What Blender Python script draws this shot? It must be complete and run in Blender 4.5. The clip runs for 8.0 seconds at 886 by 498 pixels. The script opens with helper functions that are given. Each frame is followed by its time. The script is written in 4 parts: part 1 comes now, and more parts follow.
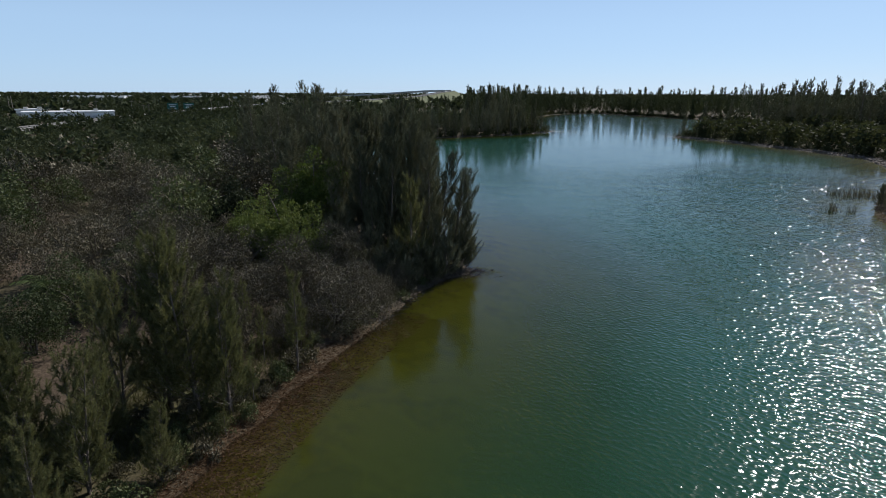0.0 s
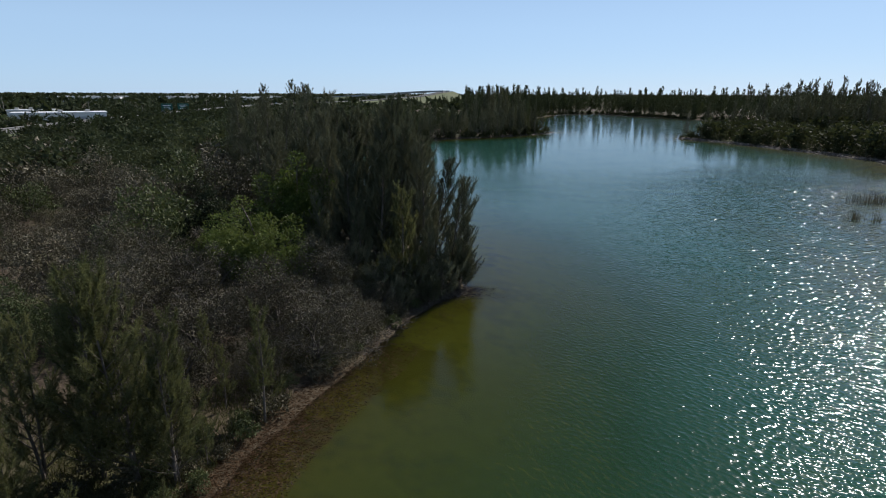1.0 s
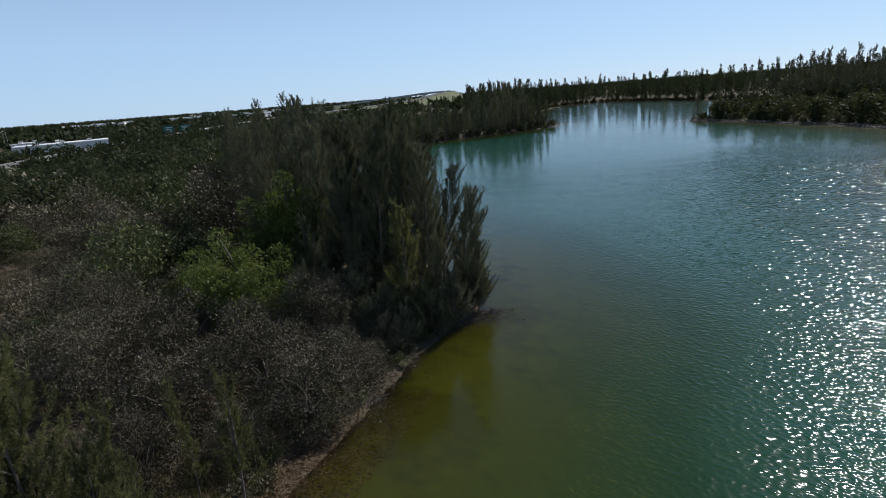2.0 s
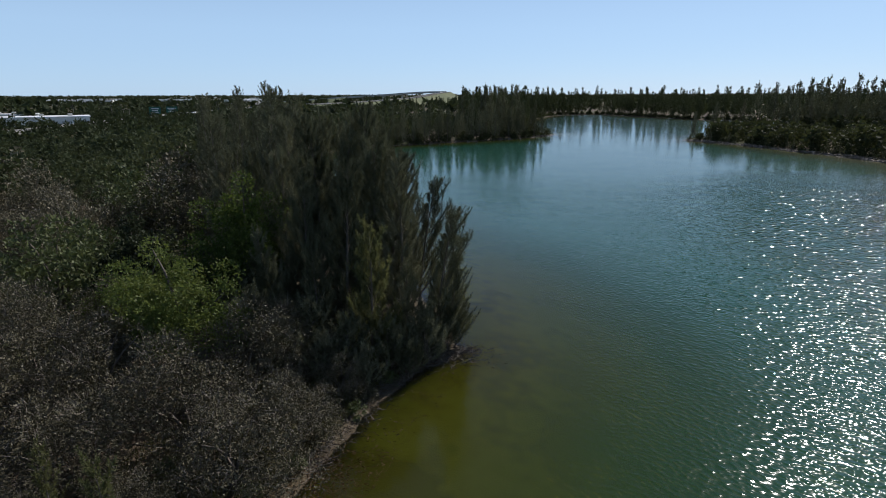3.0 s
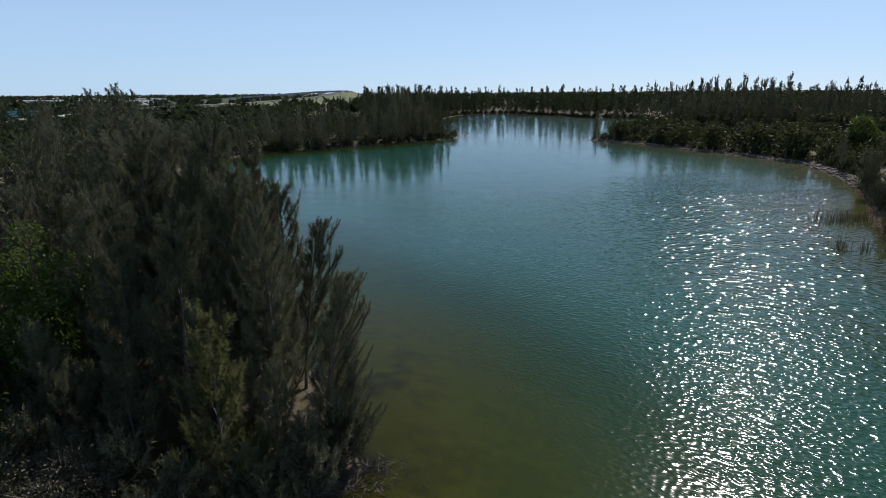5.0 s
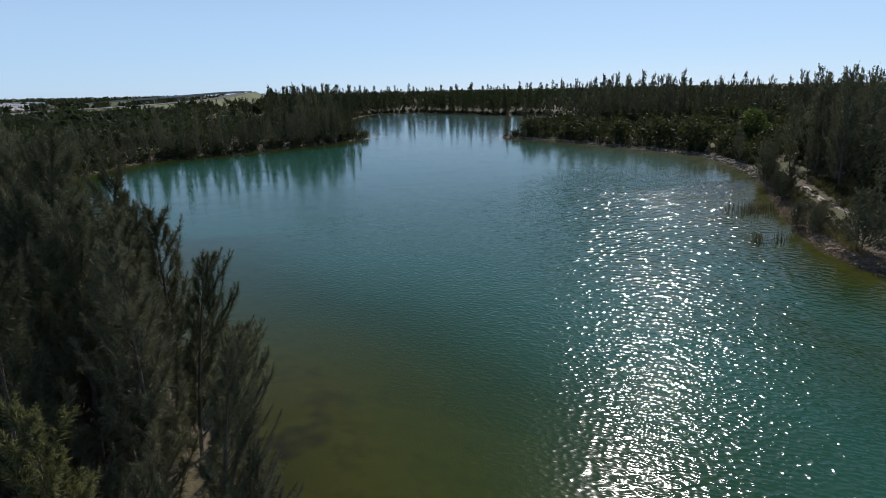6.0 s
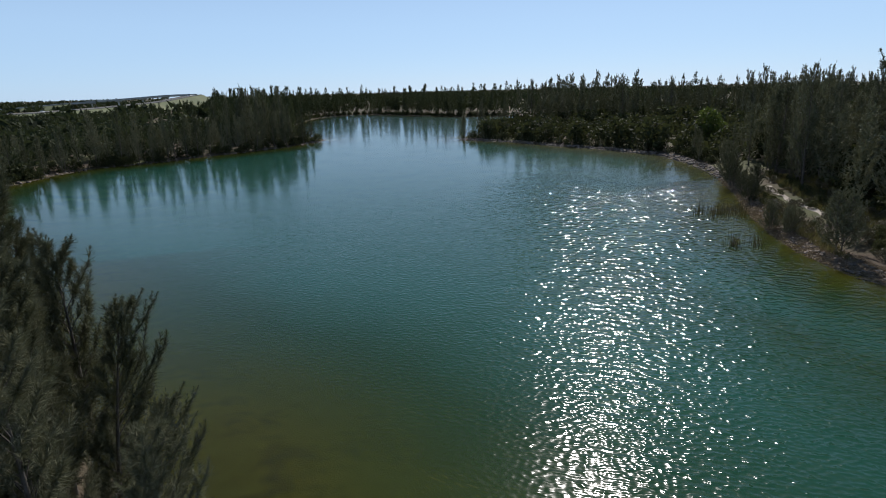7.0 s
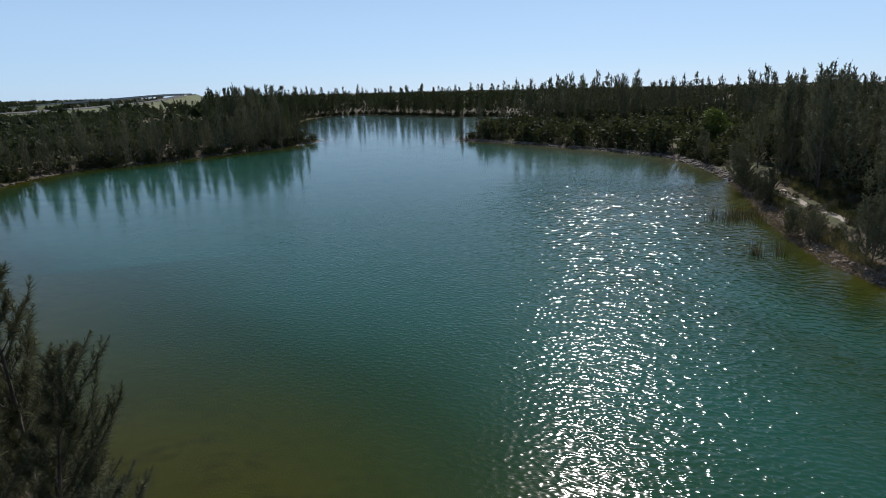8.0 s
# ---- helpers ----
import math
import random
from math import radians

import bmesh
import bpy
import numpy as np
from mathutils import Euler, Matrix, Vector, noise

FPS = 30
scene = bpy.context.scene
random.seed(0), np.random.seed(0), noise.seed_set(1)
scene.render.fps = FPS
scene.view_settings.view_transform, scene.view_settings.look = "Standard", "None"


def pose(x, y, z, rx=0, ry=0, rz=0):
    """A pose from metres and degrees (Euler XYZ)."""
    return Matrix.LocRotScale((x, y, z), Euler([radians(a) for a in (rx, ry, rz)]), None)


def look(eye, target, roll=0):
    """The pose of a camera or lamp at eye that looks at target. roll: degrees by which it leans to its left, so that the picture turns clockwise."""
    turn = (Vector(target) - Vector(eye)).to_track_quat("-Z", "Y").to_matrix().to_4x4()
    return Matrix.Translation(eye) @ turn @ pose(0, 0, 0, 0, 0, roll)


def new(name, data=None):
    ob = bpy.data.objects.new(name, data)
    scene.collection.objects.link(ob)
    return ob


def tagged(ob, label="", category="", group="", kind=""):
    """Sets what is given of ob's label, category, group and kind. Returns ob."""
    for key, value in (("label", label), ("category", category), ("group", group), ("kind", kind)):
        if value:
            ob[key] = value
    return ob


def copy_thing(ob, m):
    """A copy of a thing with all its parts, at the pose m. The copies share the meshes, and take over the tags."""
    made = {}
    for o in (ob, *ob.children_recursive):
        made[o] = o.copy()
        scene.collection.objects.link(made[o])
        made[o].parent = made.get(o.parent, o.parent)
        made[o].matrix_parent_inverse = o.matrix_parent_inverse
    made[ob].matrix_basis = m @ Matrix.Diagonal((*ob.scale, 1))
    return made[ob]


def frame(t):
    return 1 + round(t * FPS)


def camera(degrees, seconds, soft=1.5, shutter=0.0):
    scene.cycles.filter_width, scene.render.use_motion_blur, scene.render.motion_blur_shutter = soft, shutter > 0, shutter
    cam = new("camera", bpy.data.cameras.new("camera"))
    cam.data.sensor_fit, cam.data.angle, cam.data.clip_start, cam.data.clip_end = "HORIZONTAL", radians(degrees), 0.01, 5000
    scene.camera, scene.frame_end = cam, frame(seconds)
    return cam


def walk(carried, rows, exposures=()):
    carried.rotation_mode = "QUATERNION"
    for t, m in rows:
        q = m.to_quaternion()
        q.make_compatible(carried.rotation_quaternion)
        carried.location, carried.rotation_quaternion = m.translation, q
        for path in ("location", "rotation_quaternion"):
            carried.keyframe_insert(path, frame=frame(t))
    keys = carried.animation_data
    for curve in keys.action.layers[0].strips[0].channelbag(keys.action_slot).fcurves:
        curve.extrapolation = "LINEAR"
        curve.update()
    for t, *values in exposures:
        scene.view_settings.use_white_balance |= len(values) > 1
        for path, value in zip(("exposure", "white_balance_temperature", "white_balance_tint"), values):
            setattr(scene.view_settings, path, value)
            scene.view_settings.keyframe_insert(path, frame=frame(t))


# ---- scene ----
cam = camera(75.8, 8.0, soft=1.0)
PATH = [
    (0, (1.938, 1.021, 14.635), (1.857, 2.948, 14.103), 0.2),
    (0.5, (1.923, 3.526, 14.588), (1.844, 5.453, 14.057), 0.2),
    (1, (1.922, 5.961, 14.572), (1.846, 7.888, 14.042), 0.2),
    (1.5, (1.914, 8.504, 14.555), (1.798, 10.43, 14.027), -4.2),
    (1.7, (1.966, 9.514, 14.549), (1.844, 11.44, 14.022), -4.7),
    (2.8, (2.396, 15.173, 14.702), (2.306, 17.099, 14.17), -1.1),
    (3, (2.427, 16.244, 14.743), (2.355, 18.171, 14.215), -0.2),
    (3.5, (2.619, 18.836, 14.856), (2.573, 20.764, 14.326), 0.0),
    (4, (2.78, 21.297, 15.004), (2.786, 23.225, 14.472), 0.0),
    (4.5, (2.941, 23.753, 15.203), (2.965, 25.681, 14.67), -0.0),
    (5, (3.182, 26.252, 15.311), (3.422, 28.165, 14.777), -0.4),
    (5.2, (3.351, 27.276, 15.35), (3.663, 29.178, 14.815), -0.6),
    (6.3, (3.744, 32.158, 15.263), (4.343, 33.988, 14.721), -1.3),
    (6.5, (3.816, 33.093, 15.243), (4.46, 34.908, 14.702), -1.4),
    (7, (4.122, 35.336, 15.131), (4.792, 37.142, 14.592), -1.4),
    (7.5, (4.487, 37.368, 15.041), (5.164, 39.171, 14.504), -1.3),
    (8, (4.784, 38.892, 15.018), (5.467, 40.693, 14.479), -1.3),
]
walk(cam, [(t, look(eye, target, roll)) for t, eye, target, roll in PATH], [(0.0, 0.1, 6300, 14), (8.0, 0.1, 6300, 14)])

# ---- world, sun, exposure ----
SUN_AZ, SUN_EL = 37.4, 38.5
world = bpy.data.worlds.new("sky")
scene.world = world
world.use_nodes = True
wn = world.node_tree.nodes
sky = wn.new("ShaderNodeTexSky")
sky.sky_type = "NISHITA"
sky.sun_disc = False
sky.sun_elevation, sky.sun_rotation = radians(SUN_EL), radians(SUN_AZ)
sky.altitude, sky.air_density, sky.dust_density, sky.ozone_density = 20, 0.7, 0.2, 4.0
wn["Background"].inputs["Strength"].default_value = 0.07
haze = wn.new("ShaderNodeMix")  # haze over the clear sky, thinner towards the zenith
haze.data_type = "RGBA"
haze.inputs[7].default_value = (6.9, 10.1, 13.3, 1)
toward = wn.new("ShaderNodeTexCoord")
up = wn.new("ShaderNodeSeparateXYZ")
thin = wn.new("ShaderNodeMapRange")
thin.inputs["From Min"].default_value, thin.inputs["From Max"].default_value = 0.1, 0.5
thin.inputs["To Min"].default_value, thin.inputs["To Max"].default_value = 0.66, 0.05
world.node_tree.links.new(toward.outputs["Generated"], up.inputs[0])
world.node_tree.links.new(up.outputs["Z"], thin.inputs["Value"])
world.node_tree.links.new(thin.outputs[0], haze.inputs[0])
world.node_tree.links.new(sky.outputs[0], haze.inputs[6])
world.node_tree.links.new(haze.outputs[2], wn["Background"].inputs["Color"])

sun_data = bpy.data.lights.new("sun", "SUN")
sun_data.energy, sun_data.angle, sun_data.color = 4.6, radians(0.53), (1.0, 0.95, 0.87)
sun = new("sun", sun_data)
sun.matrix_world = look((300 * math.sin(radians(SUN_AZ)) * math.cos(radians(SUN_EL)),
                         300 * math.cos(radians(SUN_AZ)) * math.cos(radians(SUN_EL)),
                         300 * math.sin(radians(SUN_EL))), (0, 0, 0))


# ---- materials ----
def material(name):
    m = bpy.data.materials.new(name)
    m.use_nodes = True
    nt = m.node_tree
    return m, nt, nt.nodes, nt.links, nt.nodes["Principled BSDF"]


def ramp(nodes, stops):
    r = nodes.new("ShaderNodeValToRGB")
    el = r.color_ramp.elements
    while len(el) < len(stops):
        el.new(0.5)
    for e, (p, c) in zip(el, stops):
        e.position, e.color = p, (*c, 1)
    return r


def noise_node(nodes, links, vec, scale, detail=4.0, rough=0.55):
    n = nodes.new("ShaderNodeTexNoise")
    n.inputs["Scale"].default_value = scale
    n.inputs["Detail"].default_value = detail
    n.inputs["Roughness"].default_value = rough
    if vec is not None:
        links.new(vec, n.inputs["Vector"])
    return n


def mixc(nodes, links, fac, a, b, mode="MIX"):
    m = nodes.new("ShaderNodeMix")
    m.data_type, m.blend_type = "RGBA", mode
    for sock, v in ((m.inputs[0], fac), (m.inputs[6], a), (m.inputs[7], b)):
        if isinstance(v, (int, float)):
            sock.default_value = v
        elif isinstance(v, tuple):
            sock.default_value = (*v, 1)
        else:
            links.new(v, sock)
    return m.outputs[2]


def math_node(nodes, links, op, a, b=0.0):
    m = nodes.new("ShaderNodeMath")
    m.operation = op
    for sock, v in ((m.inputs[0], a), (m.inputs[1], b)):
        if isinstance(v, (int, float)):
            sock.default_value = v
        else:
            links.new(v, sock)
    return m.outputs[0]


def foliage(name, dark, mid, light, through_light=0.3, rough=0.6, patch=0.35, vary=0.45, gloss=0.05):
    """Leaves: colour varies leaf by leaf, clump by clump and plant by plant; part of the light passes through."""
    m, nt, nodes, links, bsdf = material(name)
    geo, info = nodes.new("ShaderNodeNewGeometry"), nodes.new("ShaderNodeObjectInfo")
    n = noise_node(nodes, links, geo.outputs["Position"], patch, 3.0)
    a = math_node(nodes, links, "MULTIPLY", geo.outputs["Random Per Island"], vary)
    b = math_node(nodes, links, "SUBTRACT", math_node(nodes, links, "MULTIPLY", info.outputs["Random"], 0.5), 0.1)
    c = math_node(nodes, links, "MULTIPLY", n.outputs["Fac"], 0.9)
    f = math_node(nodes, links, "ADD", math_node(nodes, links, "ADD", a, b), math_node(nodes, links, "SUBTRACT", c, 0.3))
    col = ramp(nodes, [(0.0, dark), (0.5, mid), (1.0, light)])
    links.new(f, col.inputs[0])
    bsdf.inputs["Roughness"].default_value = rough
    bsdf.inputs["Specular IOR Level"].default_value = gloss
    links.new(col.outputs[0], bsdf.inputs["Base Color"])
    tr = nodes.new("ShaderNodeBsdfTranslucent")
    warm = mixc(nodes, links, 1.0, col.outputs[0], (1.0, 1.0, 0.72), "MULTIPLY")
    links.new(warm, tr.inputs["Color"])
    mix = nodes.new("ShaderNodeMixShader")
    mix.inputs[0].default_value = through_light
    links.new(bsdf.outputs[0], mix.inputs[1])
    links.new(tr.outputs[0], mix.inputs[2])
    links.new(mix.outputs[0], nodes["Material Output"].inputs["Surface"])
    return m


def surface(name, stops, scale, rough=0.85, bump=0.3, fine=None, metal=0.0):
    """A rough surface with colour at two scales and relief."""
    m, nt, nodes, links, bsdf = material(name)
    tc = nodes.new("ShaderNodeTexCoord")
    info = nodes.new("ShaderNodeObjectInfo")
    n1 = noise_node(nodes, links, tc.outputs["Object"], scale, 6.0, 0.65)
    n2 = noise_node(nodes, links, tc.outputs["Object"], fine or scale * 9, 4.0, 0.6)
    f = math_node(nodes, links, "ADD", math_node(nodes, links, "MULTIPLY", n1.outputs["Fac"], 0.7),
                  math_node(nodes, links, "MULTIPLY", n2.outputs["Fac"], 0.4))
    f = math_node(nodes, links, "ADD", f, math_node(nodes, links, "MULTIPLY", math_node(nodes, links, "SUBTRACT", info.outputs["Random"], 0.5), 0.12))
    col = ramp(nodes, stops)
    links.new(f, col.inputs[0])
    links.new(col.outputs[0], bsdf.inputs["Base Color"])
    bsdf.inputs["Roughness"].default_value = rough
    bsdf.inputs["Metallic"].default_value = metal
    bp = nodes.new("ShaderNodeBump")
    bp.inputs["Strength"].default_value = bump
    bp.inputs["Distance"].default_value = 0.03
    links.new(n2.outputs["Fac"], bp.inputs["Height"])
    links.new(bp.outputs[0], bsdf.inputs["Normal"])
    return m


def ground_material():
    """Sand and litter at the water's edge, algae and weed on the lake bed, leaf litter and grass inland."""
    m, nt, nodes, links, bsdf = material("ground_soil")
    geo = nodes.new("ShaderNodeNewGeometry")
    sep = nodes.new("ShaderNodeSeparateXYZ")
    links.new(geo.outputs["Position"], sep.inputs[0])
    big = noise_node(nodes, links, geo.outputs["Position"], 0.05, 4.0)
    mid = noise_node(nodes, links, geo.outputs["Position"], 0.6, 6.0, 0.65)
    fine = noise_node(nodes, links, geo.outputs["Position"], 7.0, 4.0, 0.7)
    spots = noise_node(nodes, links, geo.outputs["Position"], 0.28, 3.0, 0.6)
    litter = ramp(nodes, [(0.3, (0.035, 0.026, 0.017)), (0.5, (0.075, 0.056, 0.038)), (0.7, (0.14, 0.11, 0.078))])
    links.new(fine.outputs["Fac"], litter.inputs[0])
    grass = ramp(nodes, [(0.3, (0.035, 0.042, 0.016)), (0.7, (0.095, 0.098, 0.04))])
    links.new(mid.outputs["Fac"], grass.inputs[0])
    gmask = ramp(nodes, [(0.45, (0, 0, 0)), (0.6, (1, 1, 1))])
    links.new(big.outputs["Fac"], gmask.inputs[0])
    inland = mixc(nodes, links, gmask.outputs[0], litter.outputs[0], grass.outputs[0])
    sand = ramp(nodes, [(0.3, (0.05, 0.038, 0.024)), (0.52, (0.1, 0.078, 0.05)), (0.7, (0.2, 0.168, 0.12))])
    links.new(math_node(nodes, links, "ADD", math_node(nodes, links, "MULTIPLY", fine.outputs["Fac"], 0.6),
                        math_node(nodes, links, "MULTIPLY", mid.outputs["Fac"], 0.4)), sand.inputs[0])
    zz = math_node(nodes, links, "ADD", sep.outputs["Z"], math_node(nodes, links, "MULTIPLY", math_node(nodes, links, "SUBTRACT", mid.outputs["Fac"], 0.5), 0.35))
    shore = ramp(nodes, [(0.05, (0, 0, 0)), (0.2, (1, 1, 1))])
    links.new(zz, shore.inputs[0])
    land = mixc(nodes, links, shore.outputs[0], sand.outputs[0], inland)
    bed = ramp(nodes, [(0.32, (0.2, 0.15, 0.02)), (0.45, (0.52, 0.4, 0.05)), (0.7, (0.7, 0.56, 0.09))])
    links.new(math_node(nodes, links, "ADD", math_node(nodes, links, "MULTIPLY", spots.outputs["Fac"], 0.75),
                        math_node(nodes, links, "MULTIPLY", mid.outputs["Fac"], 0.25)), bed.inputs[0])
    weed_at = noise_node(nodes, links, geo.outputs["Position"], 0.16, 3.0, 0.6)
    weedy = ramp(nodes, [(0.4, (1, 1, 1)), (0.5, (0, 0, 0))])
    links.new(weed_at.outputs["Fac"], weedy.inputs[0])
    bed_colour = mixc(nodes, links, weedy.outputs[0], bed.outputs[0], (0.06, 0.065, 0.015))
    wet = ramp(nodes, [(0.4, (0, 0, 0)), (0.52, (1, 1, 1))])
    links.new(math_node(nodes, links, "ADD", math_node(nodes, links, "MULTIPLY", sep.outputs["Z"], 2.0), 0.55), wet.inputs[0])
    links.new(mixc(nodes, links, wet.outputs[0], bed_colour, land), bsdf.inputs["Base Color"])
    bsdf.inputs["Roughness"].default_value = 0.95
    bsdf.inputs["Specular IOR Level"].default_value = 0.15
    bp = nodes.new("ShaderNodeBump")
    bp.inputs["Strength"].default_value = 0.6
    bp.inputs["Distance"].default_value = 0.06
    links.new(fine.outputs["Fac"], bp.inputs["Height"])
    links.new(bp.outputs[0], bsdf.inputs["Normal"])
    return m


def water_material():
    """Turbid green water: clear over the shallow bed, opaque with depth, rippled and mirror-like on top."""
    m, nt, nodes, links, bsdf = material("lake_water")
    nodes.remove(bsdf)
    geo = nodes.new("ShaderNodeNewGeometry")
    att = nodes.new("ShaderNodeAttribute")
    att.attribute_name = "depth"
    cloud = noise_node(nodes, links, geo.outputs["Position"], 0.035, 3.0)
    # olive to teal by depth; the deep teal includes painted-in sky reflection
    col = ramp(nodes, [(0.32, (0.023, 0.044, 0.009)), (0.52, (0.011, 0.043, 0.016)), (0.7, (0.014, 0.075, 0.052))])
    links.new(math_node(nodes, links, "ADD", math_node(nodes, links, "MULTIPLY", att.outputs["Fac"], 0.25),
                        math_node(nodes, links, "MULTIPLY", math_node(nodes, links, "SUBTRACT", cloud.outputs["Fac"], 0.5), 0.3)), col.inputs[0])
    body = nodes.new("ShaderNodeBsdfDiffuse")
    shallow = math_node(nodes, links, "POWER", 2.718, math_node(nodes, links, "MULTIPLY", att.outputs["Fac"], -1.8))
    links.new(mixc(nodes, links, shallow, col.outputs[0], (0.18, 0.165, 0.015)), body.inputs["Color"])
    clear = nodes.new("ShaderNodeBsdfTransparent")
    clear.inputs["Color"].default_value = (0.9, 0.92, 0.7, 1)
    turb = math_node(nodes, links, "SUBTRACT", 1.0, math_node(nodes, links, "POWER", 2.718, math_node(nodes, links, "MULTIPLY", att.outputs["Fac"], -0.8)))
    inner = nodes.new("ShaderNodeMixShader")
    links.new(turb, inner.inputs[0])
    links.new(clear.outputs[0], inner.inputs[1])
    links.new(body.outputs[0], inner.inputs[2])
    mp = nodes.new("ShaderNodeMapping")
    mp.vector_type = "TEXTURE"
    mp.inputs["Rotation"].default_value = (0, 0, radians(-SUN_AZ))
    mp.inputs["Scale"].default_value = (1.2, 0.85, 1)
    links.new(geo.outputs["Position"], mp.inputs["Vector"])
    r2 = noise_node(nodes, links, mp.outputs[0], 0.33, 2.0, 0.5)

    def wavelets(scale, tall):
        """Faint ripples, with steeper crests here and there."""
        n = noise_node(nodes, links, mp.outputs[0], scale, 0.4, 0.5).outputs["Fac"]
        return math_node(nodes, links, "MULTIPLY", math_node(nodes, links, "POWER", n, 2.0), tall)

    fetch = nodes.new("ShaderNodeAttribute")
    fetch.attribute_name = "fetch"
    swell = nodes.new("ShaderNodeMix")
    links.new(fetch.outputs["Fac"], swell.inputs[0])
    links.new(wavelets(3.5, 0.98), swell.inputs[2])
    links.new(wavelets(1.75, 2.1), swell.inputs[3])
    gust = noise_node(nodes, links, geo.outputs["Position"], 0.02, 2.0)
    h = math_node(nodes, links, "ADD", math_node(nodes, links, "MULTIPLY", swell.outputs[0], math_node(nodes, links, "ADD", gust.outputs["Fac"], 0.5)),
                  math_node(nodes, links, "MULTIPLY", r2.outputs["Fac"], 0.5))
    lee = nodes.new("ShaderNodeAttribute")
    lee.attribute_name = "open_water"
    h = math_node(nodes, links, "MULTIPLY", h, lee.outputs["Fac"])
    bp = nodes.new("ShaderNodeBump")
    bp.inputs["Strength"].default_value = 1.0
    bp.inputs["Distance"].default_value = 0.092
    links.new(h, bp.inputs["Height"])
    fr = nodes.new("ShaderNodeFresnel")
    fr.inputs["IOR"].default_value = 1.32
    links.new(bp.outputs[0], fr.inputs["Normal"])
    gl = nodes.new("ShaderNodeBsdfGlossy")
    gl.inputs["Roughness"].default_value = 0.048
    links.new(bp.outputs[0], gl.inputs["Normal"])
    fine = nodes.new("ShaderNodeBsdfGlossy")
    fine.inputs["Roughness"].default_value = 0.11
    links.new(bp.outputs[0], fine.inputs["Normal"])
    gloss = nodes.new("ShaderNodeMixShader")
    soft = nodes.new("ShaderNodeMapRange")
    soft.inputs["From Min"].default_value, soft.inputs["From Max"].default_value = 0.1, 0.5
    soft.inputs["To Min"].default_value, soft.inputs["To Max"].default_value = 0.85, 0.42
    links.new(lee.outputs["Fac"], soft.inputs["Value"])
    links.new(soft.outputs[0], gloss.inputs[0])
    links.new(gl.outputs[0], gloss.inputs[1])
    links.new(fine.outputs[0], gloss.inputs[2])
    top = nodes.new("ShaderNodeMixShader")
    links.new(fr.outputs[0], top.inputs[0])
    links.new(inner.outputs[0], top.inputs[1])
    links.new(gloss.outputs[0], top.inputs[2])
    links.new(top.outputs[0], nodes["Material Output"].inputs["Surface"])
    return m


M_GROUND, M_WATER = ground_material(), water_material()
M_PINE = foliage("casuarina_needles", (0.052, 0.057, 0.034), (0.125, 0.13, 0.08), (0.205, 0.2, 0.132), 0.15, 0.7, 0.5, 0.32)
M_PINE_YOUNG = foliage("young_casuarina_needles", (0.055, 0.064, 0.03), (0.12, 0.127, 0.06), (0.2, 0.195, 0.1), 0.45, 0.7, 0.7)
M_DRY = foliage("dry_shrub_leaves", (0.027, 0.026, 0.015), (0.078, 0.071, 0.043), (0.175, 0.156, 0.104), 0.12, 0.5, 0.3, 0.4, 0.16)
M_GREEN = foliage("shrub_leaves", (0.026, 0.038, 0.016), (0.06, 0.078, 0.031), (0.118, 0.133, 0.056), 0.22, 0.55, 0.3, 0.35, 0.14)
M_SCRUB = foliage("mixed_scrub_leaves", (0.024, 0.03, 0.014), (0.056, 0.064, 0.03), (0.105, 0.104, 0.058), 0.3, 0.7, 0.09, 0.22)
M_DARK = foliage("dark_shrub_leaves", (0.012, 0.018, 0.012), (0.028, 0.036, 0.02), (0.05, 0.06, 0.035), 0.2, 0.5, 0.4)
M_BRIGHT = foliage("bright_tree_leaves", (0.038, 0.06, 0.013), (0.085, 0.116, 0.03), (0.155, 0.18, 0.06), 0.4, 0.5, 0.5, 0.4, 0.1)
M_WOODS = foliage("woodland_leaves", (0.022, 0.03, 0.016), (0.046, 0.058, 0.03), (0.092, 0.102, 0.056), 0.3, 0.7, 0.06, 0.25)
M_REED = foliage("reed_blades", (0.035, 0.031, 0.018), (0.07, 0.06, 0.034), (0.12, 0.1, 0.055), 0.25, 0.6, 0.8)
M_STRAW = foliage("dead_reed_litter", (0.045, 0.026, 0.014), (0.095, 0.056, 0.029), (0.19, 0.128, 0.08), 0.15, 0.8, 0.8)
M_TAN = foliage("pale_dead_litter", (0.1, 0.075, 0.05), (0.22, 0.17, 0.12), (0.36, 0.3, 0.22), 0.15, 0.8, 0.8)
M_WEED = foliage("bank_weeds", (0.05, 0.055, 0.02), (0.11, 0.11, 0.045), (0.2, 0.17, 0.09), 0.3, 0.7, 0.5)
M_PALM = foliage("palm_fronds", (0.04, 0.06, 0.025), (0.08, 0.11, 0.045), (0.15, 0.18, 0.08), 0.3, 0.4, 0.5)
M_BARK = surface("grey_bark", [(0.25, (0.05, 0.04, 0.032)), (0.5, (0.1, 0.084, 0.069)), (0.8, (0.19, 0.165, 0.14))], 3.0, 0.9, 0.6)
M_ROCK = surface("limestone_rubble", [(0.25, (0.07, 0.055, 0.042)), (0.5, (0.15, 0.12, 0.095)), (0.8, (0.3, 0.255, 0.21))], 1.5, 0.9, 0.5)
M_SAND = surface("pale_track_sand", [(0.3, (0.2, 0.17, 0.135)), (0.55, (0.32, 0.28, 0.23)), (0.8, (0.46, 0.41, 0.35))], 0.5, 0.95, 0.4)
M_ROAD = surface("grey_concrete_road", [(0.3, (0.1, 0.1, 0.096)), (0.55, (0.15, 0.15, 0.143)), (0.8, (0.21, 0.206, 0.195))], 0.08, 0.85, 0.2)
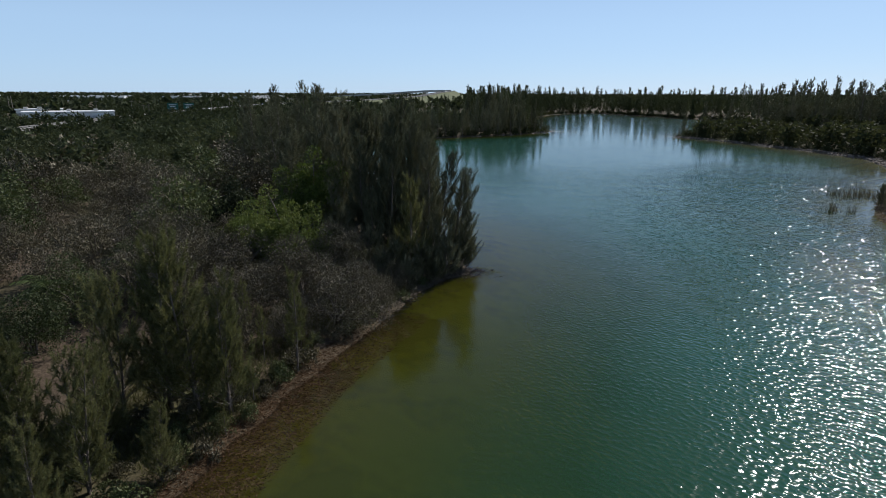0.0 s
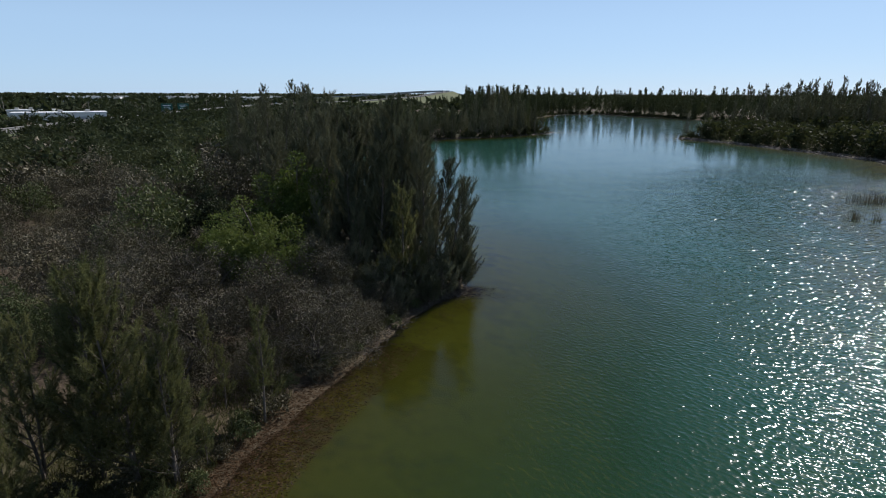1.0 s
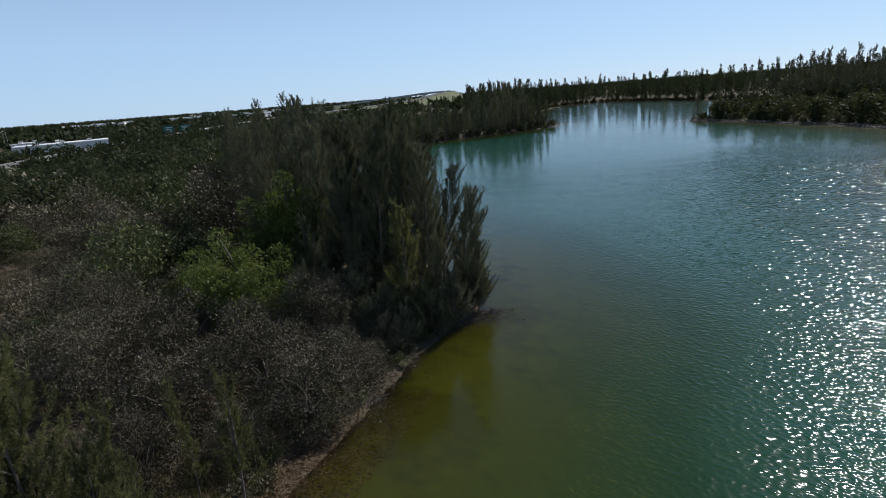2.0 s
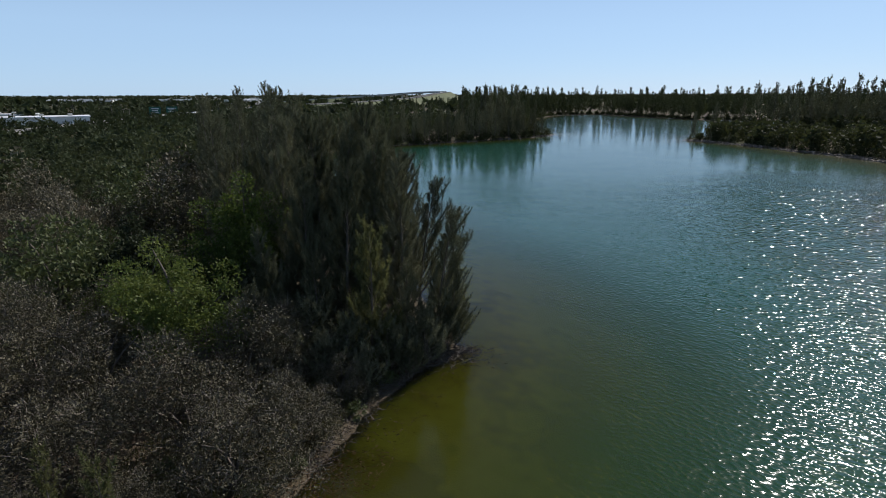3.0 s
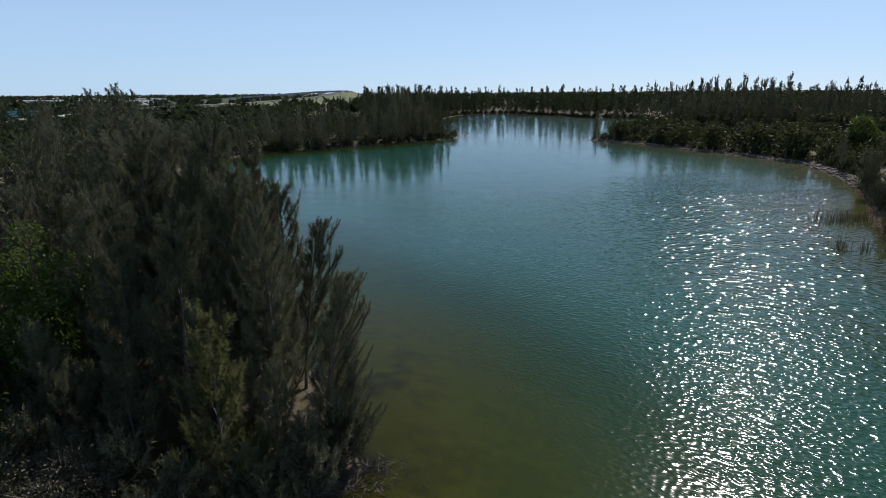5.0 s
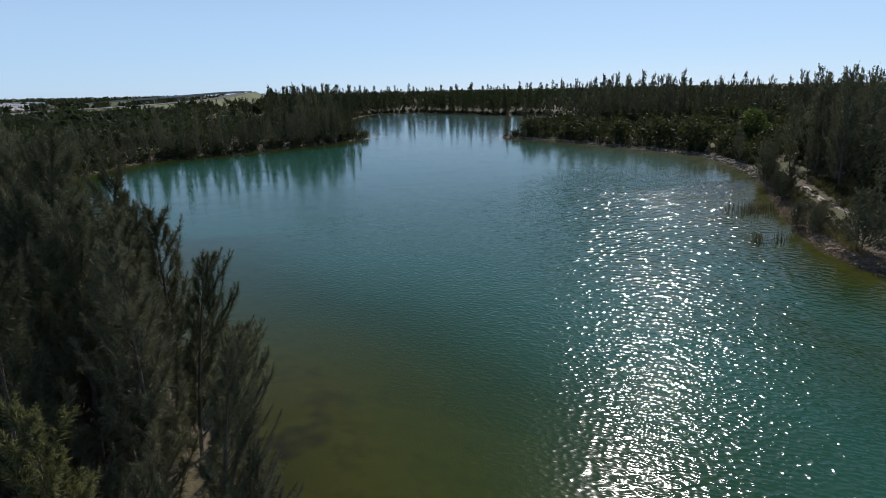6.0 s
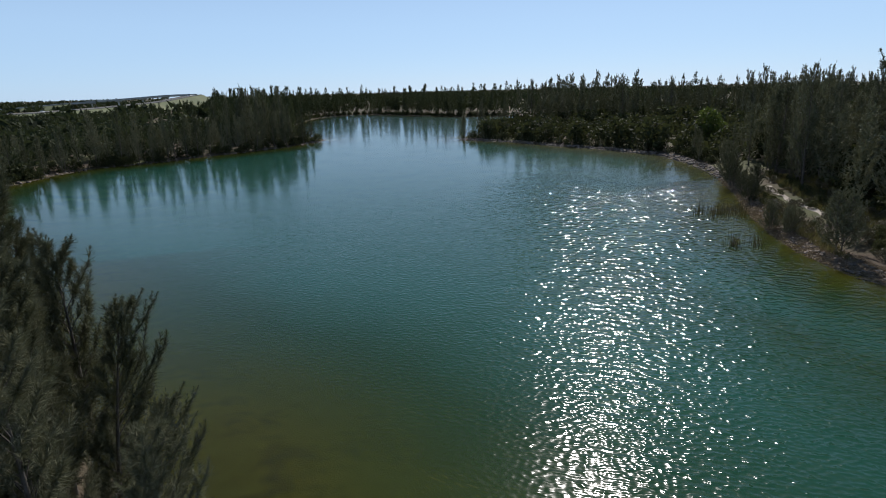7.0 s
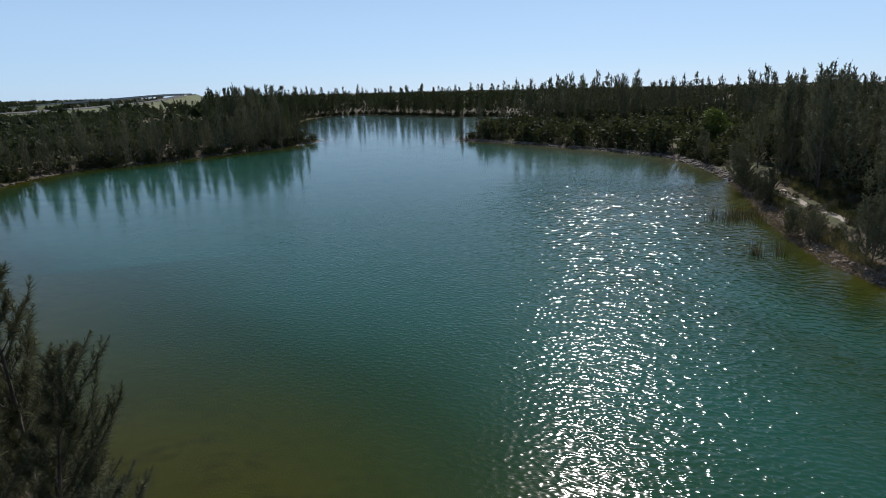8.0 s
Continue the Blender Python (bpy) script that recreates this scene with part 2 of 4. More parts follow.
M_CONC = surface("pale_concrete", [(0.3, (0.34, 0.33, 0.31)), (0.55, (0.46, 0.45, 0.42)), (0.8, (0.56, 0.55, 0.52))], 0.2, 0.8, 0.2)
M_BANKGRASS = surface("embankment_grass", [(0.3, (0.06, 0.08, 0.03)), (0.55, (0.1, 0.12, 0.05)), (0.8, (0.16, 0.165, 0.075))], 0.04, 0.95, 0.5, 0.8)
M_WHITE = surface("white_sheet_roof", [(0.3, (0.6, 0.6, 0.59)), (0.55, (0.74, 0.74, 0.73)), (0.8, (0.82, 0.82, 0.81))], 0.05, 0.6, 0.1, 1.0)
M_WALL = surface("pale_warehouse_wall", [(0.3, (0.66, 0.65, 0.63)), (0.55, (0.74, 0.73, 0.71)), (0.8, (0.8, 0.79, 0.77))], 0.05, 0.8, 0.1, 1.0)
M_SHUTTER = surface("dark_shutter", [(0.3, (0.4, 0.4, 0.41)), (0.8, (0.5, 0.5, 0.51))], 0.6, 0.5, 0.1)
M_SIGN = surface("green_road_sign", [(0.3, (0.0, 0.07, 0.05)), (0.8, (0.0, 0.1, 0.07))], 0.5, 0.5, 0.05)
M_LETTER = surface("white_sign_paint", [(0.3, (0.6, 0.6, 0.6)), (0.8, (0.8, 0.8, 0.8))], 2.0, 0.5, 0.0)
M_STEEL = surface("galvanised_steel", [(0.3, (0.2, 0.2, 0.2)), (0.8, (0.36, 0.36, 0.37))], 2.0, 0.5, 0.1, metal=0.6)
M_POLE = surface("weathered_pole_wood", [(0.3, (0.12, 0.1, 0.085)), (0.8, (0.28, 0.25, 0.21))], 2.0, 0.9, 0.3)
M_TYRE = surface("tyre_rubber", [(0.3, (0.015, 0.015, 0.015)), (0.8, (0.03, 0.03, 0.03))], 5.0, 0.9, 0.1)
M_GLASSY = surface("car_glass", [(0.3, (0.02, 0.025, 0.03)), (0.8, (0.03, 0.035, 0.04))], 3.0, 0.08, 0.0)
M_PAINT = [surface("car_paint_" + n, [(0.3, c), (0.8, tuple(min(1, v * 1.1) for v in c))], 1.0, 0.3, 0.0)
           for n, c in (("white", (0.7, 0.7, 0.7)), ("grey", (0.2, 0.21, 0.22)), ("dark", (0.03, 0.035, 0.05)))]

# ---- lines of the highway and its flyover, (x, y, z) ----
MAIN = [(-138, 90, 1.3), (-150, 184, 1.4), (-160, 221, 1.4), (-171, 287, 1.5), (-180, 360, 1.8), (-184, 420, 2.2), (-180, 500, 3.2), (-163, 568, 4.2),
        (-137, 617, 4.4), (-108, 700, 5.6), (-63, 790, 9.0), (-38, 850, 14.2), (-24, 890, 16.3)]
FLY = [(-420, 930, 1.6), (-278, 940, 2.4), (-240, 941, 5.0), (-179, 935, 9.2), (-110, 925, 13.2), (-58, 900, 16.4), (-28, 868, 16.6)]


def road_distance(x, y, line=MAIN):
    best = np.full(np.shape(x), 1e9)
    for (ax, ay, _), (bx, by, _) in zip(line, line[1:]):
        u = np.clip(((x - ax) * (bx - ax) + (y - ay) * (by - ay)) / ((bx - ax) ** 2 + (by - ay) ** 2), 0, 1)
        best = np.minimum(best, np.hypot(x - ax - u * (bx - ax), y - ay - u * (by - ay)))
    return best


# ---- shape of the land: the lake's outline, seen from above ----
LAKE = np.array([
    (-16, -120), (-13, -40), (-11.5, 0), (-10.2, 12), (-8.6, 18.6), (-7.6, 23), (-6.6, 27.5), (-5.2, 31.5), (-3.6, 35.5),
    (-2.4, 39), (-0.8, 43), (1.0, 45.4), (2.3, 47.2), (1.4, 50.5), (-1.5, 58), (-7.5, 70), (-16, 90), (-28, 115), (-36, 140),
    (-35, 156), (-32.3, 164), (-30, 172), (-24, 181), (-11, 187), (8, 200), (21, 209), (32.5, 222.5), (35, 228),
    (33, 237), (28, 262), (31, 305), (44, 355), (57, 395), (70, 414), (93, 430), (110, 394), (128, 350), (152, 330),
    (165, 290), (135, 252), (98, 226), (80, 213), (71.5, 202.5), (81, 186), (87, 167), (92, 150), (94, 137), (87.5, 120),
    (79.5, 106), (70, 93.5), (61, 83), (56, 76), (52.4, 70), (50.4, 64), (50.5, 50), (57, 30), (64, 0), (72, -60), (40, -140),
], float)


def shore_distance(x, y):
    """Metres to the outline, positive on land and negative on the lake."""
    p = np.stack([np.ravel(x), np.ravel(y)], -1).astype(float)
    a, b = LAKE, np.roll(LAKE, -1, 0)
    best, inside = np.full(len(p), 1e9), np.zeros(len(p), bool)
    for (ax, ay), (bx, by) in zip(a, b):
        d = np.array([bx - ax, by - ay])
        u = np.clip(((p[:, 0] - ax) * d[0] + (p[:, 1] - ay) * d[1]) / (d @ d), 0, 1)
        best = np.minimum(best, np.hypot(p[:, 0] - ax - u * d[0], p[:, 1] - ay - u * d[1]))
        cross = ((ay > p[:, 1]) != (by > p[:, 1])) & (p[:, 0] < (bx - ax) * (p[:, 1] - ay) / ((by - ay) or 1e-9) + ax)
        inside ^= cross
    return np.where(inside, -best, best).reshape(np.shape(x))


def waver(x, y):
    return (0.35 * np.sin(0.83 * x + 1.1 * y) + 0.3 * np.sin(1.9 * y - 0.7 * x + 1) + 0.2 * np.sin(2.9 * x + 2.3 * y + 2)
            + 0.5 * np.sin(0.21 * x - 0.33 * y))


def height(x, y):
    x, y = np.asarray(x, float), np.asarray(y, float)
    d = shore_distance(x, y) + 0.8 * waver(x, y) * np.clip(np.hypot(x, y - 30) / 60, 0.35, 1.4)
    land = 0.8 * (1 - np.exp(-np.maximum(d, 0) / 4.5)) + 0.06 * np.sin(0.9 * x) * np.sin(1.1 * y) * np.clip(d / 3, 0, 1)
    shelf = np.maximum(1 - 0.55 * np.exp(-(x - 0) ** 2 / 90 - (y - 41) ** 2 / 420) - 0.6 * np.exp(-(x - 1) ** 2 / 70 - (y - 58) ** 2 / 90), 0.25)
    shelf = np.where((y > 96) | (x > 36), 1.7, shelf)  # steep banks across the basin
    bed = -3.2 * (1 - np.exp(np.minimum(d, 0) * shelf / 12.0))
    return np.where(d > 0, land + 0.004, bed)


def ground_at(x, y):
    return float(height(np.array([x]), np.array([y]))[0])


def steps(*runs):
    """Coordinates from runs of (from, to, step)."""
    out = []
    for a, b, s in runs:
        n = max(1, int(round((b - a) / s)))
        out += [a + (b - a) * i / n for i in range(n)]
    return np.array(out + [runs[-1][1]])


XS = steps((-4600, -1000, 900), (-1000, -300, 100), (-300, -60, 12), (-60, -18, 3), (-18, 8, 0.6), (8, 48, 3), (48, 106, 1.4),
           (106, 200, 5), (200, 1000, 80), (1000, 4600, 900))
YS = steps((-1500, -150, 270), (-150, 10, 8), (10, 62, 0.6), (62, 112, 1.5), (112, 240, 2), (240, 440, 4), (440, 1000, 70), (1000, 4700, 740))


def mesh_of(name, verts, faces, smooth=False):
    """A mesh from arrays; faces is an (n, k) array of corners."""
    me = bpy.data.meshes.new(name)
    verts, faces = np.asarray(verts, np.float32), np.asarray(faces, np.int32)
    me.vertices.add(len(verts))
    me.vertices.foreach_set("co", verts.ravel())
    me.loops.add(faces.size)
    me.loops.foreach_set("vertex_index", faces.ravel())
    me.polygons.add(len(faces))
    me.polygons.foreach_set("loop_start", np.arange(len(faces), dtype=np.int32) * faces.shape[1])
    if smooth:
        me.polygons.foreach_set("use_smooth", np.ones(len(faces), bool))
    me.update(calc_edges=True)
    return me


def grid_sheet(xs, ys):
    gx, gy = np.meshgrid(xs, ys)
    n, k = len(ys), len(xs)
    i = (np.arange(n - 1)[:, None] * k + np.arange(k - 1)[None]).ravel()
    return gx.ravel(), gy.ravel(), np.stack([i, i + 1, i + k + 1, i + k], -1)


gx, gy, quads = grid_sheet(XS, YS)
ground = new("ground", mesh_of("ground", np.stack([gx, gy, height(gx, gy)], -1), quads, True))
ground.data.materials.append(M_GROUND)
tagged(ground, "flat ground with leaf litter, sandy banks and a lake bed", "ground", kind="structure")

wxs, wys = XS[(XS > -60) & (XS < 190)], YS[(YS > -150) & (YS < 445)]
gx, gy, quads = grid_sheet(wxs, wys)
deep = np.maximum(-height(gx, gy), 0)
wet = deep[quads].max(1) > 0
water = new("water", mesh_of("water", np.stack([gx, gy, 0 * gx], -1), quads[wet], True))
water.data.materials.append(M_WATER)
water.data.attributes.new("depth", "FLOAT", "POINT").data.foreach_set("value", deep.astype(np.float32))
exposed = np.clip((np.maximum(-shore_distance(gx, gy), 0) / np.where(gy > 106, 24, np.interp(gx, [12, 35], [27, 6]))) ** 1.2, 0.03, 1.0) * np.clip(1.0 - (gy - 98) / 38, 0.1, 1.0)
lee = np.clip((gx + 1 - 0.45 * np.maximum(gy - 36, 0)) / 15, 0, 1)
exposed *= 0.42 + 0.58 * lee  # lee of the near bank
water.data.attributes.new("open_water", "FLOAT", "POINT").data.foreach_set("value", exposed.astype(np.float32))
tagged(water, "turbid green lake water with small ripples and sun glitter", "water", kind="structure")
water.data.attributes.new("fetch", "FLOAT", "POINT").data.foreach_set("value", (lee * np.clip((gy - 35) / 50, 0, 1)).astype(np.float32))


# ---- building blocks ----
def part(name, mesh, mat, parent, label="", kind=""):
    """One mesh object under a thing or a part. mesh: mesh data or a bmesh."""
    if isinstance(mesh, bmesh.types.BMesh):
        me = bpy.data.meshes.new(name)
        mesh.to_mesh(me)
        mesh.free()
        mesh = me
    ob = new(name, mesh)
    if not mesh.materials:
        mesh.materials.append(mat)
    ob.parent = parent
    return tagged(ob, label, kind=kind)


def thing(name, m, label, category, group="", kind=""):
    ob = new(name)
    ob.empty_display_size = 0.3
    ob.matrix_basis = m
    return tagged(ob, label, category, group, kind)


def stuff(name, verts, faces, mat, label, category):
    ob = new(name, mesh_of(name, verts, faces))
    ob.data.materials.append(mat)
    return tagged(ob, label, category, kind="stuff")


def unit(v):
    return v / np.maximum(np.linalg.norm(v, axis=-1, keepdims=True), 1e-9)


def blades(base, way, length, width, rng):
    """Slender pointed blades: one triangle each."""
    n = len(base)
    side = unit(np.cross(way, rng.normal(size=(n, 3)))) * (np.broadcast_to(width, n)[:, None] / 2)
    v = np.stack([base - side, base + side, base + way * np.broadcast_to(length, n)[:, None]], 1).reshape(-1, 3)
    return v, np.arange(3 * n).reshape(-1, 3)


def leaves(base, way, length, width, rng):
    """Pointed leaves with a widest middle: one four-cornered face each."""
    n = len(base)
    length, width = np.broadcast_to(length, n)[:, None], np.broadcast_to(width, n)[:, None]
    side = unit(np.cross(way, rng.normal(size=(n, 3)))) * width / 2
    v = np.stack([base, base + way * length * 0.5 - side, base + way * length, base + way * length * 0.5 + side], 1).reshape(-1, 3)
    return v, np.arange(4 * n).reshape(-1, 4)


def tubes(lines, sides=6):
    """Round tapered stems: lines is a list of (points, radii)."""
    vs, fs, at = [], [], 0
    ang = np.arange(sides) * 2 * np.pi / sides
    for pts, rad in lines:
        pts, rad = np.asarray(pts, float), np.asarray(rad, float)
        t = unit(np.gradient(pts, axis=0))
        ref = np.where(np.abs(t[:, 2:3]) > 0.9, np.array([[1.0, 0, 0]]), np.array([[0, 0, 1.0]]))
        u = unit(np.cross(t, ref))
        w = np.cross(t, u)
        ring = pts[:, None] + rad[:, None, None] * (np.cos(ang)[None, :, None] * u[:, None] + np.sin(ang)[None, :, None] * w[:, None])
        vs.append(ring.reshape(-1, 3))
        k = len(pts)
        i = np.arange(k - 1)[:, None] * sides + np.arange(sides)[None]
        j = np.arange(k - 1)[:, None] * sides + (np.arange(sides)[None] + 1) % sides
        fs.append(at + np.stack([i, j, j + sides, i + sides], -1).reshape(-1, 4))
        at += k * sides
    return np.concatenate(vs), np.concatenate(fs)


def box(bm, x0, x1, y0, y1, z0, z1):
    vs = [bm.verts.new((x, y, z)) for z in (z0, z1) for x, y in ((x0, y0), (x1, y0), (x1, y1), (x0, y1))]
    for f in ((3, 2, 1, 0), (4, 5, 6, 7), (0, 1, 5, 4), (1, 2, 6, 5), (2, 3, 7, 6), (3, 0, 4, 7)):
        bm.faces.new([vs[i] for i in f])
    return vs


# ---- plants ----
def foxtail(axis, n, R, bw, rng, first=0.0):
    """A plume of needles round a curved axis: full from near its foot, pointed at its tip."""
    ks = np.linspace(0, 1, len(axis))
    r = rng.random(n)
    q = first + (1 - first) * r
    base = np.stack([np.interp(q, ks, axis[:, c]) for c in range(3)], -1)
    tan = unit(np.stack([np.interp(q, ks, np.gradient(axis[:, c])) for c in range(3)], -1))
    rad = unit(rng.normal(size=(n, 3)))
    way = unit(tan + rad * rng.uniform(0.35, 1.05, (n, 1)) + np.array([0, 0, -0.3]))
    full = np.minimum(1, 0.45 + 1.6 * r) * np.maximum(1 - r**2.2, 0) ** 0.8 + 0.12
    return blades(base, way, 1.7 * R * full * rng.uniform(0.65, 1.15, n), bw * rng.uniform(0.7, 1.3, n), rng)


def casuarina_arrays(seed, H, spread, n_limb, n_side, n_blade, R, bw, low=0.12, lean=0.0, stems=1, reach=0.0, up=0.0):
    """A feathery Australian pine: stem, limbs that sweep upwards, each ending in a foxtail plume with smaller ones beside it.
    reach: how much further the limbs grow towards +x; up: degrees by which they stand steeper. Returns stem lines, limb lines and the needle arrays."""
    rng = np.random.default_rng(seed)
    stem_lines, limb_lines, nv, nf, at = [], [], [], [], 0
    ks = np.linspace(0, 1, 7)

    def add(axis, n, r, first=0.0):
        nonlocal at
        v, f = foxtail(axis, max(4, int(n)), r, bw, rng, first)
        nv.append(v)
        nf.append(f + at)
        at += len(v)

    def sweep(start, a, e0, e1, L):
        el = e0 + (e1 - e0) * ks**0.7
        sv = np.stack([np.cos(el) * np.cos(a), np.cos(el) * np.sin(a), np.sin(el)], -1) * L / 6
        return start + np.concatenate([[np.zeros(3)], np.cumsum(sv[1:], 0)])

    for s in range(stems):
        off = rng.normal(0, 0.25, 2) * (stems > 1)
        tilt = rng.normal(0, 0.03 + 0.07 * (stems > 1), 2) + (lean, 0)
        hs = H * (1 - 0.18 * s * rng.random())
        zs = np.linspace(0, 1, 9)
        sway = rng.normal(0, 0.012 * H, 2)
        px = off[0] + tilt[0] * hs * zs**1.3 + sway[0] * np.sin(zs * 3)
        py = off[1] + tilt[1] * hs * zs**1.3 + sway[1] * np.sin(zs * 2.4)
        trunk = np.stack([px, py, hs * zs], -1)
        stem_lines.append((trunk, 0.004 + 0.0105 * H * (1 - zs) ** 0.8))
        us = low + (0.96 - low) * ((np.arange(n_limb) + rng.random(n_limb)) / n_limb) ** 1.05
        az = np.arange(n_limb) * 2.39996 + rng.normal(0, 0.4, n_limb)
        for u, a in zip(us, az):
            start = np.array([np.interp(u, zs, px), np.interp(u, zs, py), hs * u])
            L = spread * (0.34 + 0.95 * (1 - u) ** 0.85) * rng.uniform(0.6, 1.15) * (1 + reach * math.cos(a))
            L = min(L, 0.4 + (hs * 1.03 - start[2]) * 1.15)
            pts = sweep(start, a, radians(min(80, rng.uniform(12, 42) + 28 * u + up)), radians(min(88, rng.uniform(52, 74) + 8 * u + up)), L)
            limb_lines.append((pts, (0.008 + 0.008 * L) * (1 - ks * 0.85)))
            r = R * rng.uniform(0.8, 1.2) * (1.05 - 0.4 * u)
            add(pts, n_blade * (0.35 + L / spread), r, 0.22)
            for k in range(n_side):
                q = rng.uniform(0.2, 0.85)
                p0 = np.array([np.interp(q, ks, pts[:, c]) for c in range(3)])
                L2 = (0.4 + 0.32 * L) * rng.uniform(0.5, 1.0)
                e = rng.uniform(35, 70)
                add(sweep(p0, a + rng.normal(0, 0.9), radians(e), radians(min(88, e + 22)), L2), n_blade * (0.2 + 0.75 * L2 / spread), r * 0.8)
        add(trunk[6:], n_blade, R * 0.5)
    return stem_lines, limb_lines, np.concatenate(nv), np.concatenate(nf)


def casuarina(label, group, mat, limbs=True, **k):
    stem, limb, v, f = casuarina_arrays(**k)
    ob = thing("casuarina_tree", Matrix(), label, "tree", group)
    part("trunk", mesh_of("trunk", *tubes(stem, 8), True), M_BARK, ob)
    if limbs:
        part("branchwork", mesh_of("branchwork", *tubes([(a[::2], r[::2]) for a, r in limb], 3), True), M_BARK, ob, kind="stuff")
    part("crown", mesh_of("crown", v, f), mat, ob)
    return ob


def shrub_arrays(seed, R, H, n_leaf, size, stem_h=0.0, lobes=34, twigs=0, simple=False):
    """A lumpy broad-leaved crown on several stems. Returns stem lines and the leaf arrays (and twig blades)."""
    rng = np.random.default_rng(seed)
    d = unit(rng.normal(size=(lobes, 3)) + (0, 0, 0.35))
    d[:, 2] = np.abs(d[:, 2])
    c = d * rng.uniform(0.4, 0.86, (lobes, 1)) * (R, R, 0.9 * (H - stem_h)) + (0, 0, stem_h + 0.08 * H)
    r = rng.uniform(0.15, 0.36, lobes) * min(R, H)
    pick = rng.choice(lobes, n_leaf, p=r**2 / (r**2).sum())
    out = unit(rng.normal(size=(n_leaf, 3)) + (0, 0, 0.25))
    lump = 1 + 0.18 * np.sin(out[:, :1] * 7 + pick[:, None]) * np.sin(out[:, 1:2] * 6 + pick[:, None] * 2)
    base = c[pick] + out * lump * r[pick][:, None] * rng.uniform(0.62, 1.05, (n_leaf, 1)) ** 0.6
    base[:, 2] = np.maximum(base[:, 2], 0.05 + 0.3 * rng.random(n_leaf) * size)
    way = unit(out * 0.55 + rng.normal(size=(n_leaf, 3)) * 0.75)
    v, f = (blades if simple else leaves)(base, way, size * rng.uniform(0.6, 1.3, n_leaf), size * rng.uniform(0.4, 0.65, n_leaf) * (1.25 if simple else 1), rng)
    stems = []
    for i in range(min(lobes, 10)):
        ks = np.linspace(0, 1, 5)[:, None]
        foot = rng.normal(0, 0.12, 3) * (1, 1, 0)
        mid = np.array([0, 0, 1.0]) * c[i][2] * 0.35
        pts = foot + ks * (c[i] - foot) + np.sin(ks * np.pi) * (mid - c[i] * (0.3, 0.3, 0.1)) * 0.5
        stems.append((pts, (0.02 + 0.014 * H) * (1 - 0.8 * ks[:, 0])))
    tw = None
    if twigs:
        pick = rng.integers(0, lobes, twigs)
        out = unit(rng.normal(size=(twigs, 3)) + (0, 0, 0.7))
        b = c[pick] + out * r[pick][:, None] * 0.6
        tw = blades(b, unit(out + rng.normal(0, 0.35, (twigs, 3))), r[pick] * rng.uniform(0.5, 1.0, twigs), 0.022, rng)
    return stems, v, f, tw


def shrub(name, label, category, group, mat, **k):
    stems, v, f, tw = shrub_arrays(**k)
    ob = thing(name, Matrix(), label, category, group)
    part("trunk" if category == "tree" else "stemwork", mesh_of("stemwork", *tubes(stems, 4), True), M_BARK, ob, kind="" if category == "tree" else "stuff")
    part("crown", mesh_of("crown", v, f), mat, ob)
    if tw:
        part("twigwork", mesh_of("twigwork", *tw), M_BARK, ob, "bare grey twigs", "stuff")
    return ob


def at_ground(x, y, turn=0.0, scale=1.0, tall=1.0, sink=0.04):
    return pose(x, y, ground_at(x, y) - sink, 0, 0, turn) @ Matrix.Diagonal((scale, scale, scale * tall, 1))


def plant(models, spots, rng, smin=0.9, smax=1.1):
    """Puts the models, turned and sized by chance, on the spots (x, y, size). The models themselves take the first spots."""
    for n, (x, y, s) in enumerate(spots):
        m = at_ground(x, y, rng.uniform(0, 360), s * rng.uniform(smin, smax), rng.uniform(0.92, 1.08))
        if n < len(models):
            models[n].matrix_basis = m
        else:
            copy_thing(models[n % len(models)], m)


def scatter(rng, corners, gap, ok, tries=6000):
    """Spots inside a box, no nearer to one another than gap."""
    (x0, y0), (x1, y1) = corners
    pts = []
    cell = {}
    xs, ys = rng.uniform(x0, x1, tries), rng.uniform(y0, y1, tries)
    good = ok(xs, ys)
    for x, y in zip(xs[good], ys[good]):
        key = (int(x // gap), int(y // gap))
        near = [p for i in (-1, 0, 1) for j in (-1, 0, 1) for p in cell.get((key[0] + i, key[1] + j), ())]
        if all((x - p[0]) ** 2 + (y - p[1]) ** 2 > gap * gap for p in near):
            pts.append((x, y))
            cell.setdefault(key, []).append((x, y))
    return pts


def merged(models, spots, rng, smin=0.8, smax=1.25):
    """Many plants in one mesh: models are (verts, faces) arrays, spots are (x, y, size)."""
    vs, fs, at = [], [], 0
    x, y, s = (np.array(c) for c in zip(*spots))
    z = height(x, y)
    for i in range(len(x)):
        v, f = models[i % len(models)]
        a, k = rng.uniform(0, 2 * np.pi), s[i] * rng.uniform(smin, smax)
        c, q = math.cos(a) * k, math.sin(a) * k
        vs.append(np.stack([v[:, 0] * c - v[:, 1] * q + x[i], v[:, 0] * q + v[:, 1] * c + y[i], v[:, 2] * k + z[i] - 0.05], -1))
        fs.append(f + at)
        at += len(v)
    return np.concatenate(vs), np.concatenate(fs)


rng = np.random.default_rng(7)


